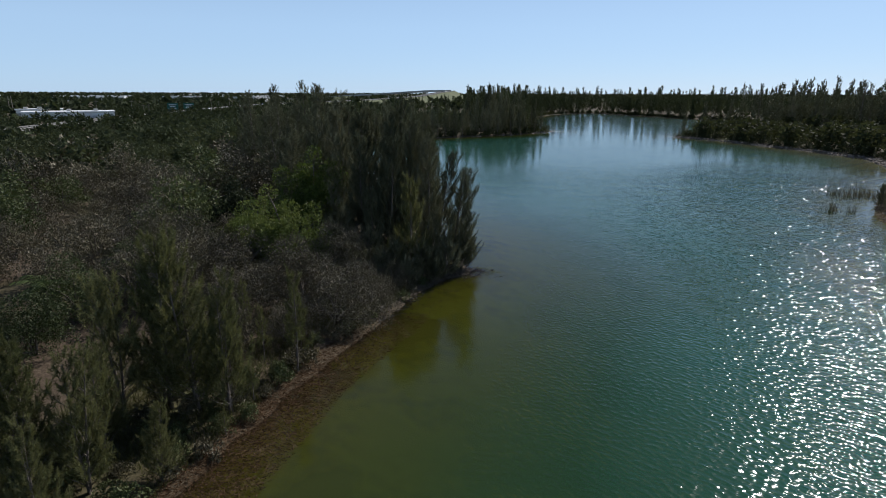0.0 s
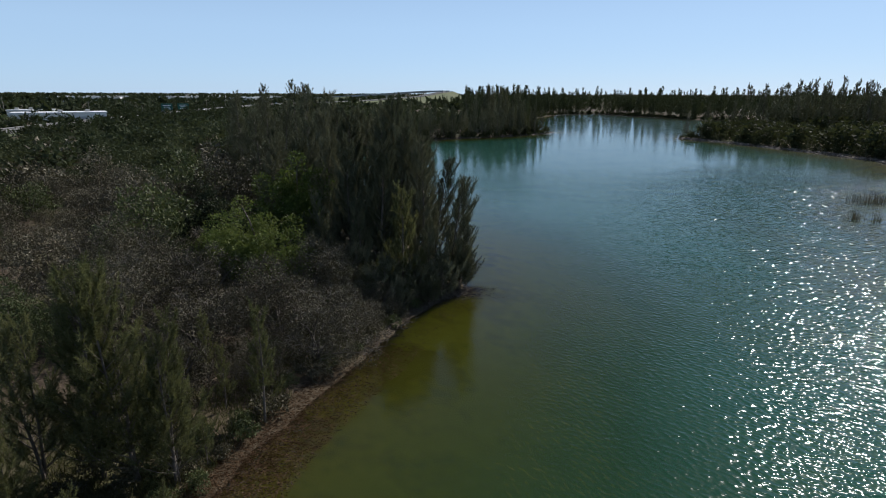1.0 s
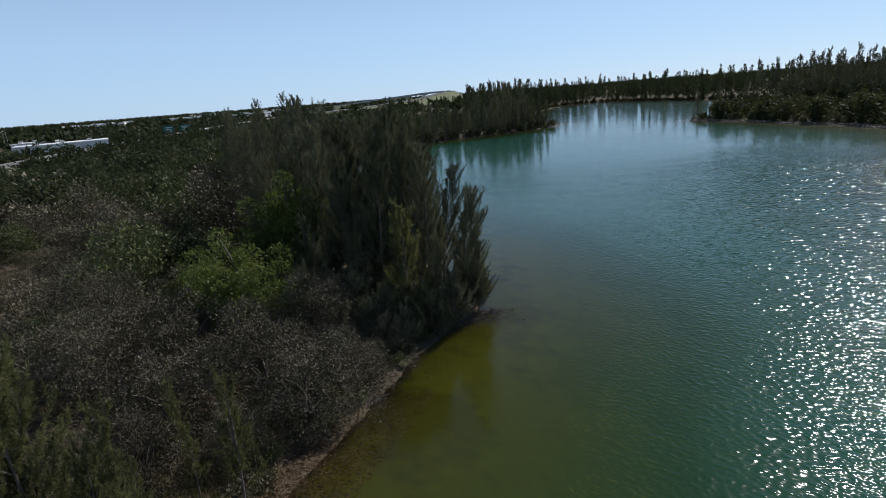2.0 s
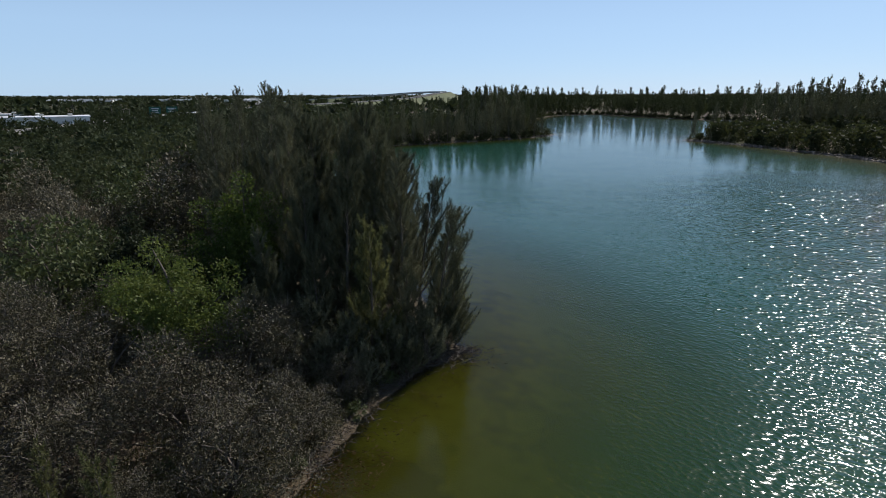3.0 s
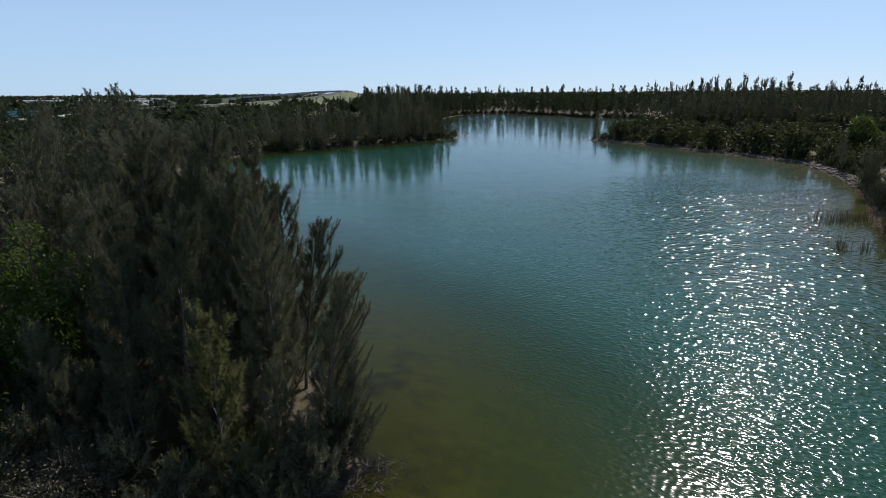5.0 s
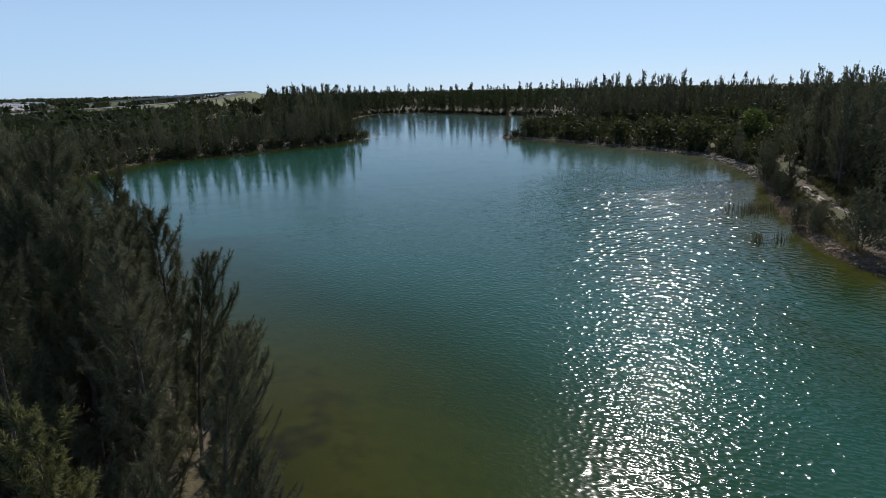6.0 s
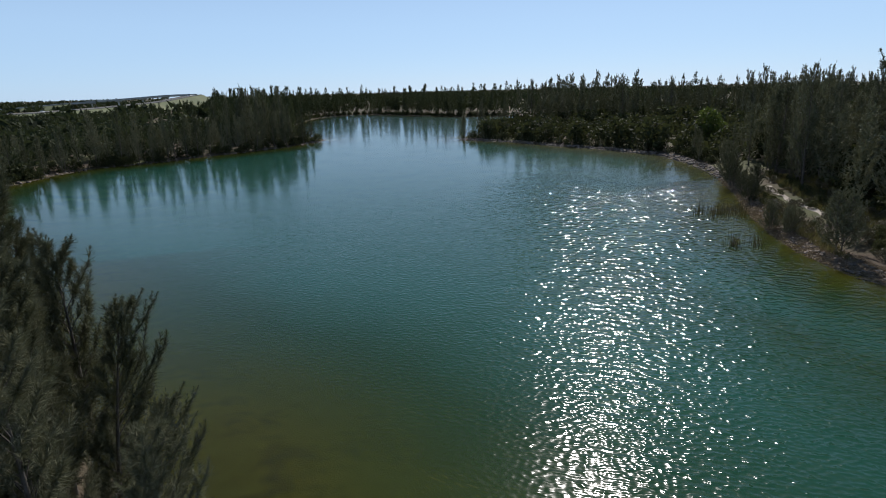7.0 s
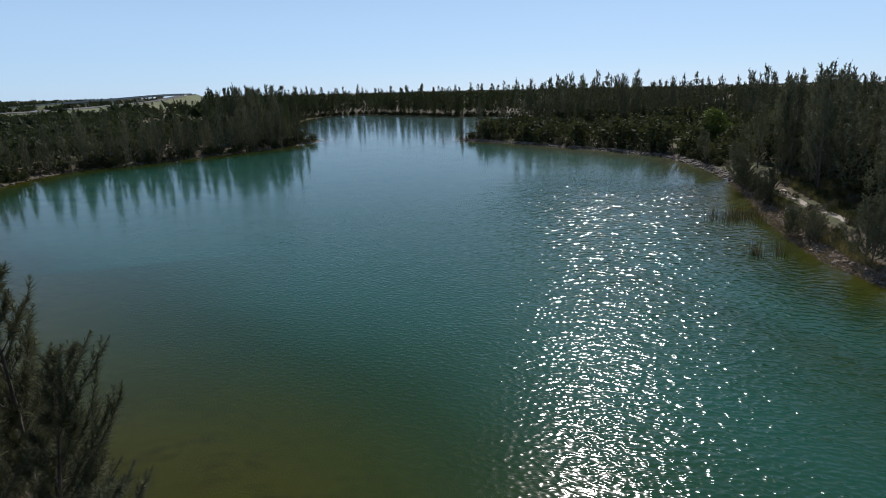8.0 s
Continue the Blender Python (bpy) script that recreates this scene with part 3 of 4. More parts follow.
# ---- trees of the near bank ----
GR1 = "casuarinas on the near bank"
NEAR_LABEL = "tall grey-green casuarina with feathery upswept plumes on the bank"
near_models = [casuarina(NEAR_LABEL, GR1, M_PINE, seed=sd, H=13.0, spread=3.7, n_limb=56, n_side=4, n_blade=210, R=0.46, bw=0.023, low=0.03, lean=ln, reach=rc)
               for sd, ln, rc in ((11, 0.1, 0.65), (12, -0.02, 0.1), (13, 0.02, 0.0), (14, -0.05, 0.0))]
olive = casuarina("smaller olive-green casuarina before the dark stand", GR1, M_PINE_YOUNG, seed=15, H=8.0, spread=2.4, n_limb=44, n_side=4, n_blade=120,
                  R=0.32, bw=0.032, low=0.08)
olive.matrix_basis = at_ground(-2.6, 44.8, 20, 0.95)
CLUSTER = [(0.8, 47.7, 8.1, 0), (-0.7, 54.2, 8.8, 0), (-2.0, 57.6, 10.4, 2), (-3.0, 58.3, 10.5, 1), (-1.5, 49.9, 10.2, 1), (-3.7, 51.6, 11.4, 2),
           (-5.2, 54.2, 13.0, 3), (-7.2, 50.0, 10.0, 3), (-4.5, 47.6, 10.2, 2), (-8.4, 57.0, 11.8, 1), (-6.4, 60.2, 12.4, 2), (-9.8, 53.4, 10.2, 3),
           (-11.6, 63.0, 11.8, 2), (-14.0, 60.0, 9.6, 1), (-17.2, 60.5, 9.4, 3), (1.5, 47.3, 4.8, 0), (-0.6, 45.6, 5.6, 1), (-5.4, 45.4, 6.4, 2),
           (-8.4, 46.8, 6.6, 3), (0.8, 50.6, 7.2, 0), (-2.8, 55.0, 10.6, 1), (-2.4, 52.2, 10.5, 2), (-4.4, 57.0, 11.8, 3), (-10.8, 57.5, 9.4, 2),
           (-4.8, 52.6, 11.2, 1), (-9.6, 61.6, 12.2, 3), (-8.2, 64.6, 11.6, 1), (-11.2, 66.4, 12.2, 2), (-12.8, 56.6, 9.6, 1)]
stood = {}
for n, (x, y, h, k) in enumerate(CLUSTER):
    m = at_ground(x, y, (-15 + 12 * (n % 3)) if k == 0 else 137.5 * n, h / 13.0)
    if k in stood:
        copy_thing(near_models[k], m @ Matrix.Diagonal((1 / stood[k],) * 3 + (1,)))
    else:
        near_models[k].matrix_basis = m
        stood[k] = h / 13.0

mid_models = [casuarina("tall dark grey-green casuarina with a spired feathery top", GR1, M_PINE, seed=s, H=15.0, spread=4.4,
                        n_limb=56, n_side=3, n_blade=60, R=0.46, bw=0.072, low=0.04, lean=l)
              for s, l in ((21, 0.03), (22, -0.04), (23, 0.0))]
ROW = [(-13.5, 68.5), (-16.5, 74), (-18.5, 81), (-21, 88), (-22.5, 95), (-26, 99), (-29.5, 105.5), (-33.5, 111), (-36.6, 117),
       (-40, 124), (-20, 69), (-25, 78), (-28, 88), (-34, 98), (-39, 108), (-44, 118),
       (-15.2, 65.5), (-12.4, 71.6), (-14.6, 77.5), (-19.6, 77.4), (-17.2, 85), (-23.6, 84), (-21, 92), (-25.4, 92.5), (-28.6, 100), (-32, 104.5), (-36.2, 112.5), (-17.8, 66.4), (-22.4, 73.2), (-31, 93)]
plant(mid_models, [(x, y, (h - 0.9) / 15.0) for (x, y), h in zip(ROW, (13.6, 14.2, 14.4, 15.0, 16.4, 15.8, 15.2, 15.8, 16.4, 14.4, 12, 13, 13, 14, 14.5, 15, 12.6, 12.2, 13.4, 12.8, 13.6, 13.2, 14.2, 13.6, 14, 13.8, 14.2, 12.4, 12.8, 13.4))], rng, 0.98, 1.02)

# young casuarinas and saplings beside the litter-covered bank
GR2 = "young casuarinas on the bank"
young = [casuarina("young olive-green casuarina with soft drooping plumes on the bank", GR2, M_PINE_YOUNG, seed=s, H=8.5, spread=2.6,
                   n_limb=38, n_side=4, n_blade=90, R=0.3, bw=0.03, low=0.03, lean=l, stems=2) for s, l in ((31, 0.02), (32, -0.04))]
YOUNG = [(-11.6, 24.0, 8.2), (-10.2, 23.7, 8.0), (-8.9, 24.1, 6.4), (-13.5, 23.8, 6.4), (-13.9, 18.4, 6.4), (-15.2, 13.8, 6.2), (-9.6, 19.3, 3.4),
         (-17.5, 22.0, 4.7), (-11.4, 15.5, 4.5), (-12.6, 20.6, 4.7), (-13.4, 16.2, 3.8), (-11.8, 18.0, 5.4), (-10.8, 13.0, 2.8), (-15.6, 19.6, 5.6)]
for n, (x, y, h) in enumerate(YOUNG):
    m = at_ground(x, y, 67 * n, h / 8.5)
    if n < 2:
        young[n].matrix_basis = m
    else:
        copy_thing(young[n % 2], m @ Matrix.Diagonal((8.5 / YOUNG[n % 2][2],) * 3 + (1,)))
sapling = casuarina("slender casuarina sapling with sparse plumes beside the water", GR2, M_PINE_YOUNG, seed=41, H=5.5, spread=1.25,
                    n_limb=34, n_side=2, n_blade=60, R=0.2, bw=0.03, low=0.2)
for n, (x, y, h) in enumerate([(-7.0, 28.4, 5.6), (-9.0, 29.0, 3.2), (-8.2, 25.2, 2.2), (-10.2, 27.4, 2.8), (-8.4, 22.4, 1.6), (-7.8, 26.8, 1.5), (-10.8, 31.2, 3.6), (-7.4, 30.6, 2.0)]):
    m = at_ground(x, y, 50 * n, h / 5.5)
    if n == 0:
        sapling.matrix_basis = m
    else:
        copy_thing(sapling, m)

# small dark casuarinas that close the foot of the stand
foot = casuarina("small dense casuarina at the foot of the stand", GR1, M_PINE, seed=43, H=4.0, spread=2.4, n_limb=26, n_side=3, n_blade=60, R=0.3, bw=0.045, low=0.02, stems=2)
for n, (x, y, h) in enumerate([(0.4, 45.6, 3.4), (-1.6, 44.0, 3.6), (-3.6, 43.2, 3.8), (-5.6, 44.0, 4.2), (-7.4, 44.8, 4.0), (1.4, 47.4, 3.2), (-9.4, 45.2, 4.4), (-4.6, 42.4, 3.0),
                               (-2.4, 42.4, 2.6), (-6.8, 42.6, 3.2), (-0.4, 43.8, 2.4), (2.0, 47.9, 3.6), (-8.8, 48.4, 4.4), (-10.6, 50.6, 4.6)]):
    m = at_ground(x, y, 83 * n, h / 4.0)
    if n == 0:
        foot.matrix_basis = m
    else:
        copy_thing(foot, m)

# bright and dark broad-leaved trees behind the dry thicket
bright = shrub("broadleaf_tree", "bright green broad-leaved tree with a rounded crown in the thicket", "tree", "broad-leaved trees",
               M_BRIGHT, seed=51, R=3.6, H=7.4, n_leaf=15000, size=0.17, stem_h=1.6, lobes=30)
bright.matrix_basis = at_ground(-12.0, 43.0, 30, 1.05)
copy_thing(bright, at_ground(-12.6, 54.0, 160, 1.15, 1.12))
copy_thing(bright, at_ground(-16.2, 47.0, 250, 0.8, 0.95))
dark_tree = shrub("broadleaf_tree", "dark broad-leaved tree with a dense shaded crown", "tree", "broad-leaved trees",
                  M_DARK, seed=52, R=2.6, H=6.6, n_leaf=5000, size=0.26, stem_h=1.2)
dark_tree.matrix_basis = at_ground(-19.8, 52.2)

# dry grey-brown shrubs at the water's edge
GR3 = "shrubs of the near bank"
dry_models = [shrub("shrub", "grey-brown dry shrub with small leaves and bare twigs", "shrub", GR3, M_DRY, seed=s, R=3.0, H=4.4,
                    n_leaf=11000, size=0.1, twigs=900, simple=True) for s in (61, 62)]
DRY = [(-6.2, 34.6, 0.95), (-9.2, 37.0, 1.15), (-12.4, 33.6, 1.05), (-8.0, 41.2, 0.85), (-14.0, 39.0, 1.1), (-16.5, 35.5, 1.0),
       (-11.4, 29.6, 0.75), (-18.6, 41.0, 1.05), (-20.5, 36.5, 1.0), (-22.5, 43.0, 1.05),
       (-8.6, 31.6, 0.6), (-4.6, 37.4, 0.7), (-3.6, 41.6, 0.6), (-6.4, 43.0, 0.75), (-13.0, 28.6, 0.7)]
plant(dry_models, DRY, rng)


# ---- the thicket inland of the near bank ----
def thicket(x, y):
    d = shore_distance(x, y)
    off = (y - 104) - 0.55 * (x + 76)
    track = (off > -15) & (off < 5)
    taken = (np.hypot(x + 5, y - 51) < 8) | (np.hypot(x + 12.5, y - 49) < 5.5) | (np.hypot(x + 19.8, y - 52.2) < 3)
    row = np.abs((x + 8) * 0.87 + (y - 60) * 0.49) < 4
    return (d > np.where(y < 30, 2.8, 3.6)) & ~taken & ~(track & (x < -62) & (x > -96)) & ~(row & (y > 55) & (y < 125)) & (road_distance(x, y) > 40)


def is_dry(x, y):
    return (np.hypot((x + 38) / 24, (y - 66) / 30) + 0.3 * np.sin(0.21 * x + 0.13 * y) + 0.35 * np.sin(0.6 * x - 0.47 * y)) < 0.98


spots = [p for p in scatter(rng, ((-130, 10), (-9, 172)), 4.4, thicket, 9000)]
spots = [p for p in spots if all(math.hypot(p[0] - q[0], p[1] - q[1]) > 3.0 for q in DRY) and all(math.hypot(p[0] - q[0], p[1] - q[1]) > 2.2 for q in YOUNG)]
green_models = [shrub("shrub", "dark green leafy shrub in the thicket", "shrub", GR3, M_GREEN, seed=s, R=2.8, H=4.2, n_leaf=10000, size=0.115, simple=True)
                for s in (71, 72)]
mid_dry = [shrub("shrub", "dry grey-brown shrub with sparse leaves in the thicket", "shrub", GR3, M_DRY, seed=s, R=3.0, H=4.6, n_leaf=4800, size=0.15, twigs=320, simple=True)
           for s in (73, 74)]
mid_green = [shrub("shrub", "green leafy shrub in the thicket", "shrub", GR3, M_GREEN, seed=s, R=3.0, H=4.4, n_leaf=4200, size=0.19, simple=True) for s in (75, 76)]
lists = {"near_g": [], "near_d": [], "mid_d": [], "mid_g": [], "far_d": [], "far_g": []}
for x, y in spots:
    far = math.hypot(x - 2, max(0, y - 25))
    dry = bool(is_dry(x, y)) and rng.random() > 0.2
    s = 0.7 + 1.0 * rng.random() ** 1.5
    near = far < 30 or (y < 34 and x > -40)
    key = "near" + ("_d" if dry and y > 34 else "_g") if near else ("mid" if far < 75 else "far") + ("_d" if dry else "_g")
    if float(road_distance(np.array(x), np.array(y))) < 70:
        s = min(s, 0.9)
    if near:
        s = min(s, 1.15)
    lists[key].append((x, y, s))
lists["far_g"] += lists["mid_g"][110:]
lists["far_d"] += lists["mid_d"][110:]
plant(green_models, lists["near_g"], rng)
for x, y, s in lists["near_d"]:
    copy_thing(dry_models[int(10 * s) % 2], at_ground(x, y, 360 * s, s))
plant(mid_dry, lists["mid_d"][:110], rng)
plant(mid_green, lists["mid_g"][:110], rng)
tiny = [shrub_arrays(seed=s, R=3.0, H=3.6, n_leaf=700, size=0.4, lobes=16, simple=True)[1:3] for s in (77, 78)]
low = [p for p in scatter(rng, ((-16, 8), (2, 47)), 1.05, lambda x, y: (shore_distance(x, y) > 0.5) & (shore_distance(x, y) < np.where((y > 26.5) & (y < 34), 1.8, 5.5)), 2600)]
low = [(x, y, rng.uniform(0.14, 0.34)) for x, y in low]
stuff("low_bushes", *merged(tiny, low[::2], rng), M_GREEN, "low green bushes and weeds covering the bank", "scrub")
stuff("low_dry_bushes", *merged(tiny, low[1::2], rng), M_DRY, "low dry grey-brown bushes covering the bank", "scrub")
bush_mid = [shrub_arrays(seed=s, R=3.2, H=4.6, n_leaf=620, size=0.5, simple=True)[1:3] for s in (84, 85, 86)]
bush_far = [shrub_arrays(seed=s, R=3.2, H=4.6, n_leaf=310, size=0.78, simple=True)[1:3] for s in (81, 82, 83)]
stuff("far_thicket", *merged(bush_mid, lists["far_g"], rng), M_WOODS, "distant green scrub thicket", "scrub")
if lists["far_d"]:
    stuff("far_dry_thicket", *merged(bush_mid, lists["far_d"], rng), M_DRY, "distant dry brown scrub thicket", "scrub")

# ---- wooded spit across the bay ----
GR4 = "casuarinas on the wooded spit"
far_models = [casuarina("dark casuarina with a feathery spired crown on the wooded shore", GR4, M_PINE, limbs=False, seed=s, H=13.0, spread=4.2,
                        n_limb=46, n_side=2, n_blade=22, R=0.46, bw=0.17, low=0.03, up=14) for s in (91, 92, 93)]


def along(points, step, back, rng, wobble=1.5):
    """Spots along a line, pushed back from it."""
    out = []
    for (ax, ay), (bx, by) in zip(points, points[1:]):
        n = max(1, int(math.hypot(bx - ax, by - ay) / step))
        nx, ny = -(by - ay) / math.hypot(bx - ax, by - ay), (bx - ax) / math.hypot(bx - ax, by - ay)
        for i in range(n):
            u = (i + rng.random()) / n
            k = back + rng.normal(0, wobble)
            out.append((ax + u * (bx - ax) + nx * k, ay + u * (by - ay) + ny * k))
    return [p for p in out if ground_at(*p) > 0.1]


SPIT = [(-35, 156), (-30, 172), (-24, 181), (-11, 187), (8, 200), (21, 209), (32.5, 222.5)]
front = along(SPIT, 2.3, 2.2, rng, 0.8)
second = along(SPIT, 4.4, 7.0, rng) + along(SPIT, 4.4, 12.0, rng)
crest = [(8, 222, 1.3), (11, 226, 1.36), (14, 221, 1.32), (17, 227, 1.36), (12, 231, 1.4), (19, 222, 1.24), (5, 219, 1.22), (22, 229, 1.2), (2, 215, 1.12), (10, 223, 1.3), (15, 224, 1.34)]
plant(far_models, [(x, y, 1.0) for x, y, h in crest[:3]] + [(x, y, rng.uniform(0.5, 0.82)) for x, y in front] + [(x, y, 0.9 * h) for x, y, h in crest[3:]], rng)
tree_mid = [casuarina_arrays(seed=sd, H=12.0, spread=4.0, n_limb=42, n_side=2, n_blade=20, R=0.48, bw=0.18, low=0.03, up=12)[2:] for sd in (94, 95, 96)]
stuff("spit_trees", *merged(tree_mid, [(x, y, rng.uniform(0.5, 0.82)) for x, y in second], rng), M_PINE, "dark casuarinas in the rows behind the spit's shore", "woods")


def spit_wood(x, y):
    d = shore_distance(x, y)
    return (d > 12) & (y > 120) & (x < 40) & (y < 340) & (road_distance(x, y) > 36)


stuff("spit_thicket", *merged(bush_far, [(x, y, rng.uniform(0.9, 1.4) * (0.55 if float(road_distance(np.array(x), np.array(y))) < 105 else 1)) for x, y in scatter(rng, ((-170, 150), (30, 310)), 6.4, spit_wood, 5000)], rng),
      M_WOODS, "dense green scrub behind the wooded spit", "scrub")

# ---- right-hand shore: tall casuarinas, scrub and reeds ----
GR5 = "casuarinas on the far shore of the basin"
tall_models = [casuarina("tall dark casuarina in a dense stand behind the sandy track", GR5, M_PINE, seed=s, H=17.0, spread=5.4,
                         n_limb=64, n_side=3, n_blade=26, R=0.46, bw=0.14, low=0.02, up=14) for s in (101, 102, 103)]
STAND = [(88, 96), (92, 101), (96, 95), (99, 105), (104, 100), (92, 90), (98, 88), (103, 93), (108, 108), (112, 101), (95, 110), (101, 114),
         (106, 117), (112, 113), (116, 108), (86, 88), (83, 81), (90, 82), (96, 80), (84, 74), (91, 74), (80, 68), (88, 66), (98, 72),
         (78, 91), (79, 84), (82, 95), (86, 102)]
plant(tall_models, [(x, y, rng.uniform(0.8, 0.98)) for x, y in STAND], rng)
plant([copy_thing(far_models[i], Matrix()) for i in range(3)],
      [(91.5, 112, 0.8), (89, 106, 0.55), (85.5, 99, 0.5), (94, 118, 0.65), (82, 96, 0.4)], rng)
RIGHT = [(50.4, 64), (52.4, 70), (56, 76), (61, 83), (70, 93.5), (79.5, 106), (87.5, 120), (94, 137), (92, 150), (87, 167), (81, 186), (71.5, 202.5)]
small = along([(87.5, 120), (94, 137), (92, 150), (87, 167), (81, 186), (71.5, 202.5)], 4.0, -2.6, rng, 0.8)
small2 = along([(94, 137), (92, 150), (87, 167), (81, 186), (71.5, 202.5)], 6, -11, rng)
plant([copy_thing(far_models[i], Matrix()) for i in range(3)],
      [(x, y, rng.uniform(0.32, 0.55)) for x, y in small] + [(x, y, rng.uniform(0.4, 0.6)) for x, y in small2], rng)
back_row = [(119, 217), (112, 228), (105, 236), (126, 210), (134, 203), (141, 210), (150, 200), (158, 206), (166, 197), (175, 203), (184, 195), (194, 204),
            (204, 198), (217, 238), (130, 222), (146, 218), (162, 214), (180, 214), (198, 212), (97, 240), (172, 188), (190, 184), (206, 180), (88, 236), (216, 205), (226, 190), (238, 200)]
plant([copy_thing(tall_models[i], Matrix()) for i in range(3)], [(x, y, rng.uniform(0.78, 1.0)) for x, y in back_row], rng)


def belt(x, y):
    return (np.abs(y - 236 + 0.24 * (x - 100)) < 16) & (shore_distance(x, y) > 6)
def stand(x, y):
    return (shore_distance(x, y) > 10) & (y > 55) & ((x - 66) * 0.79 - (y - 81) * 0.61 > 3.0)


stuff("stand_trees", *merged(tree_mid, [(x, y, rng.uniform(0.7, 1.1)) for x, y in scatter(rng, ((66, 55), (128, 124)), 3.9, stand, 2400)], rng),
      M_PINE, "dark casuarinas crowded inside the tall stand", "woods")
edge = along(SPIT, 1.5, 1.2, rng, 0.6) + along(SPIT, 1.8, 4.5, rng, 1.2) + along(RIGHT[6:], 1.8, -3.4, rng, 0.8)
edge += along([(33, 237), (28, 262), (31, 305), (44, 355), (57, 395), (70, 414), (93, 430), (110, 394), (128, 350), (152, 330)], 1.8, 1.5, rng, 0.6)
edge += along([(33, 237), (28, 262), (31, 305), (44, 355), (57, 395), (70, 414), (93, 430), (110, 394), (128, 350), (152, 330)], 2.2, 4.5, rng, 1.0)
stuff("shore_bushes", *merged(bush_far, [(x, y, rng.uniform(0.25, 0.6)) for x, y in edge], rng), M_SCRUB, "low bushes at the water's edge", "scrub")
lime = shrub("broadleaf_tree", "yellow-green broad-leaved tree above the rocky shore", "tree", "broad-leaved trees", M_BRIGHT,
             seed=105, R=4.6, H=9.5, n_leaf=2600, size=0.5, stem_h=1.0)
lime.matrix_basis = at_ground(109.5, 139.5)


low = [(x, y, 0.17 + 0.05 * (n % 5)) for n, (x, y) in enumerate([(p[0], p[1]) for p in scatter(rng, ((52, 52), (84, 104)), 1.25, lambda x, y: (shore_distance(x, y) > 2.0) & (shore_distance(x, y) < 13.5) & (np.abs((x - 66) * 0.79 - (y - 81) * 0.61) > 1.2), 4000)] + [(62.5, 76), (66, 78.5), (68.5, 84), (72.5, 90), (58.5, 66.5), (61, 65), (64.5, 88), (70, 93), (60.5, 70.5), (63, 62), (55.0, 65.4), (55.8, 66.6), (57.6, 64.4), (57.2, 67.4), (54.6, 63.0), (59.2, 68.6), (60.4, 72.6), (62.4, 73.8)])]
stuff("track_bushes", *merged(tiny, low[::2], rng), M_SCRUB, "low green bushes between the track and the water", "scrub")
stuff("track_dry_bushes", *merged(tiny, low[1::2], rng), M_DRY, "low dry bushes between the track and the water", "scrub")


def right_scrub(x, y):
    d = shore_distance(x, y)
    return (d > 5) & (x > 70) & ~((x < 124) & (y < 122) & (d < 12))


stuff("shore_scrub", *merged(bush_far, [(x, y, rng.uniform(0.9, 1.5)) for x, y in scatter(rng, ((70, 60), (245, 290)), 5.6, right_scrub, 9000)], rng),
      M_SCRUB, "mixed green scrub above the rocky shore", "scrub")

# bushes and young trees between the track and the water
GR6 = "young trees by the sandy track"
bank_young = casuarina("young grey-green casuarina between the track and the water", GR6, M_PINE, seed=111, H=6.0, spread=2.7, n_limb=40, n_side=3,
                       n_blade=34, R=0.3, bw=0.08, low=0.03, stems=2, up=-6)
for n, (x, y, h) in enumerate([(53.8, 68.4, 5.4), (57.8, 69.8, 3.0), (57.4, 78.4, 3.4), (56.8, 75.8, 3.2), (58.4, 77.2, 2.6), (67.5, 90.0, 3.8),
                               (63.5, 68.5, 4.2), (56.5, 64.0, 3.2), (60.0, 61.0, 4.5), (72, 95.5, 3.2), (74.5, 99.5, 5.5), (79, 104, 4.5),
                               (62.0, 66.0, 3.4), (69.6, 91.6, 4.6), (77, 102, 3.6), (67, 70, 5.2), (82.5, 108.5, 6.0)]):
    m = at_ground(x, y, 80 * n, h / 6.0)
    if n == 0:
        bank_young.matrix_basis = m
    else:
        copy_thing(bank_young, m)

# ---- woods along the far shore and out to the horizon ----
tree_far = []
for s in (121, 122, 123, 124):
    _, _, v, f = casuarina_arrays(seed=s, H=14.0, spread=4.4, n_limb=34, n_side=1, n_blade=10, R=0.6, bw=0.42, low=0.02, up=14)
    tree_far.append((v, f))
tree_belt = [casuarina_arrays(seed=s, H=14.0, spread=4.2, n_limb=36, n_side=1, n_blade=18, R=0.5, bw=0.24, low=0.02, up=16)[2:] for s in (125, 126, 127)]


def far_wood(x, y):
    d = shore_distance(x, y)
    return (d > 2) & (d < 60) & (y > 235)


belt_spots = [(x, y, rng.uniform(0.85, 1.3)) for x, y in scatter(rng, ((84, 170), (300, 262)), 4.0, belt, 3200)]
stuff("casuarina_belt", *merged(tree_belt, belt_spots, rng, 0.9, 1.1), M_PINE, "dark belt of casuarinas behind the scrub", "woods")
clump = [(-7 + rng.normal(0, 16), 450 + rng.normal(0, 9), rng.uniform(0.6, 0.85)) for _ in range(46)]
FAR_SHORE = [(28, 262), (31, 305), (44, 355), (57, 395), (70, 414), (93, 430), (110, 394), (128, 350), (152, 330)]
front = [(x, y, rng.uniform(0.6, 0.95)) for back in (3.5, 8.0, 13.0) for x, y in along(FAR_SHORE, 4.2, back, rng, 1.2)]
wood_spots = clump + front + [(x, y, rng.uniform(0.9, 1.15)) for x, y in scatter(rng, ((0, 235), (290, 490)), 7.6, far_wood, 9000)]
stuff("far_shore_woods", *merged(tree_far, wood_spots, rng, 0.85, 1.15), M_WOODS, "dark casuarina woods along the far shore", "woods")


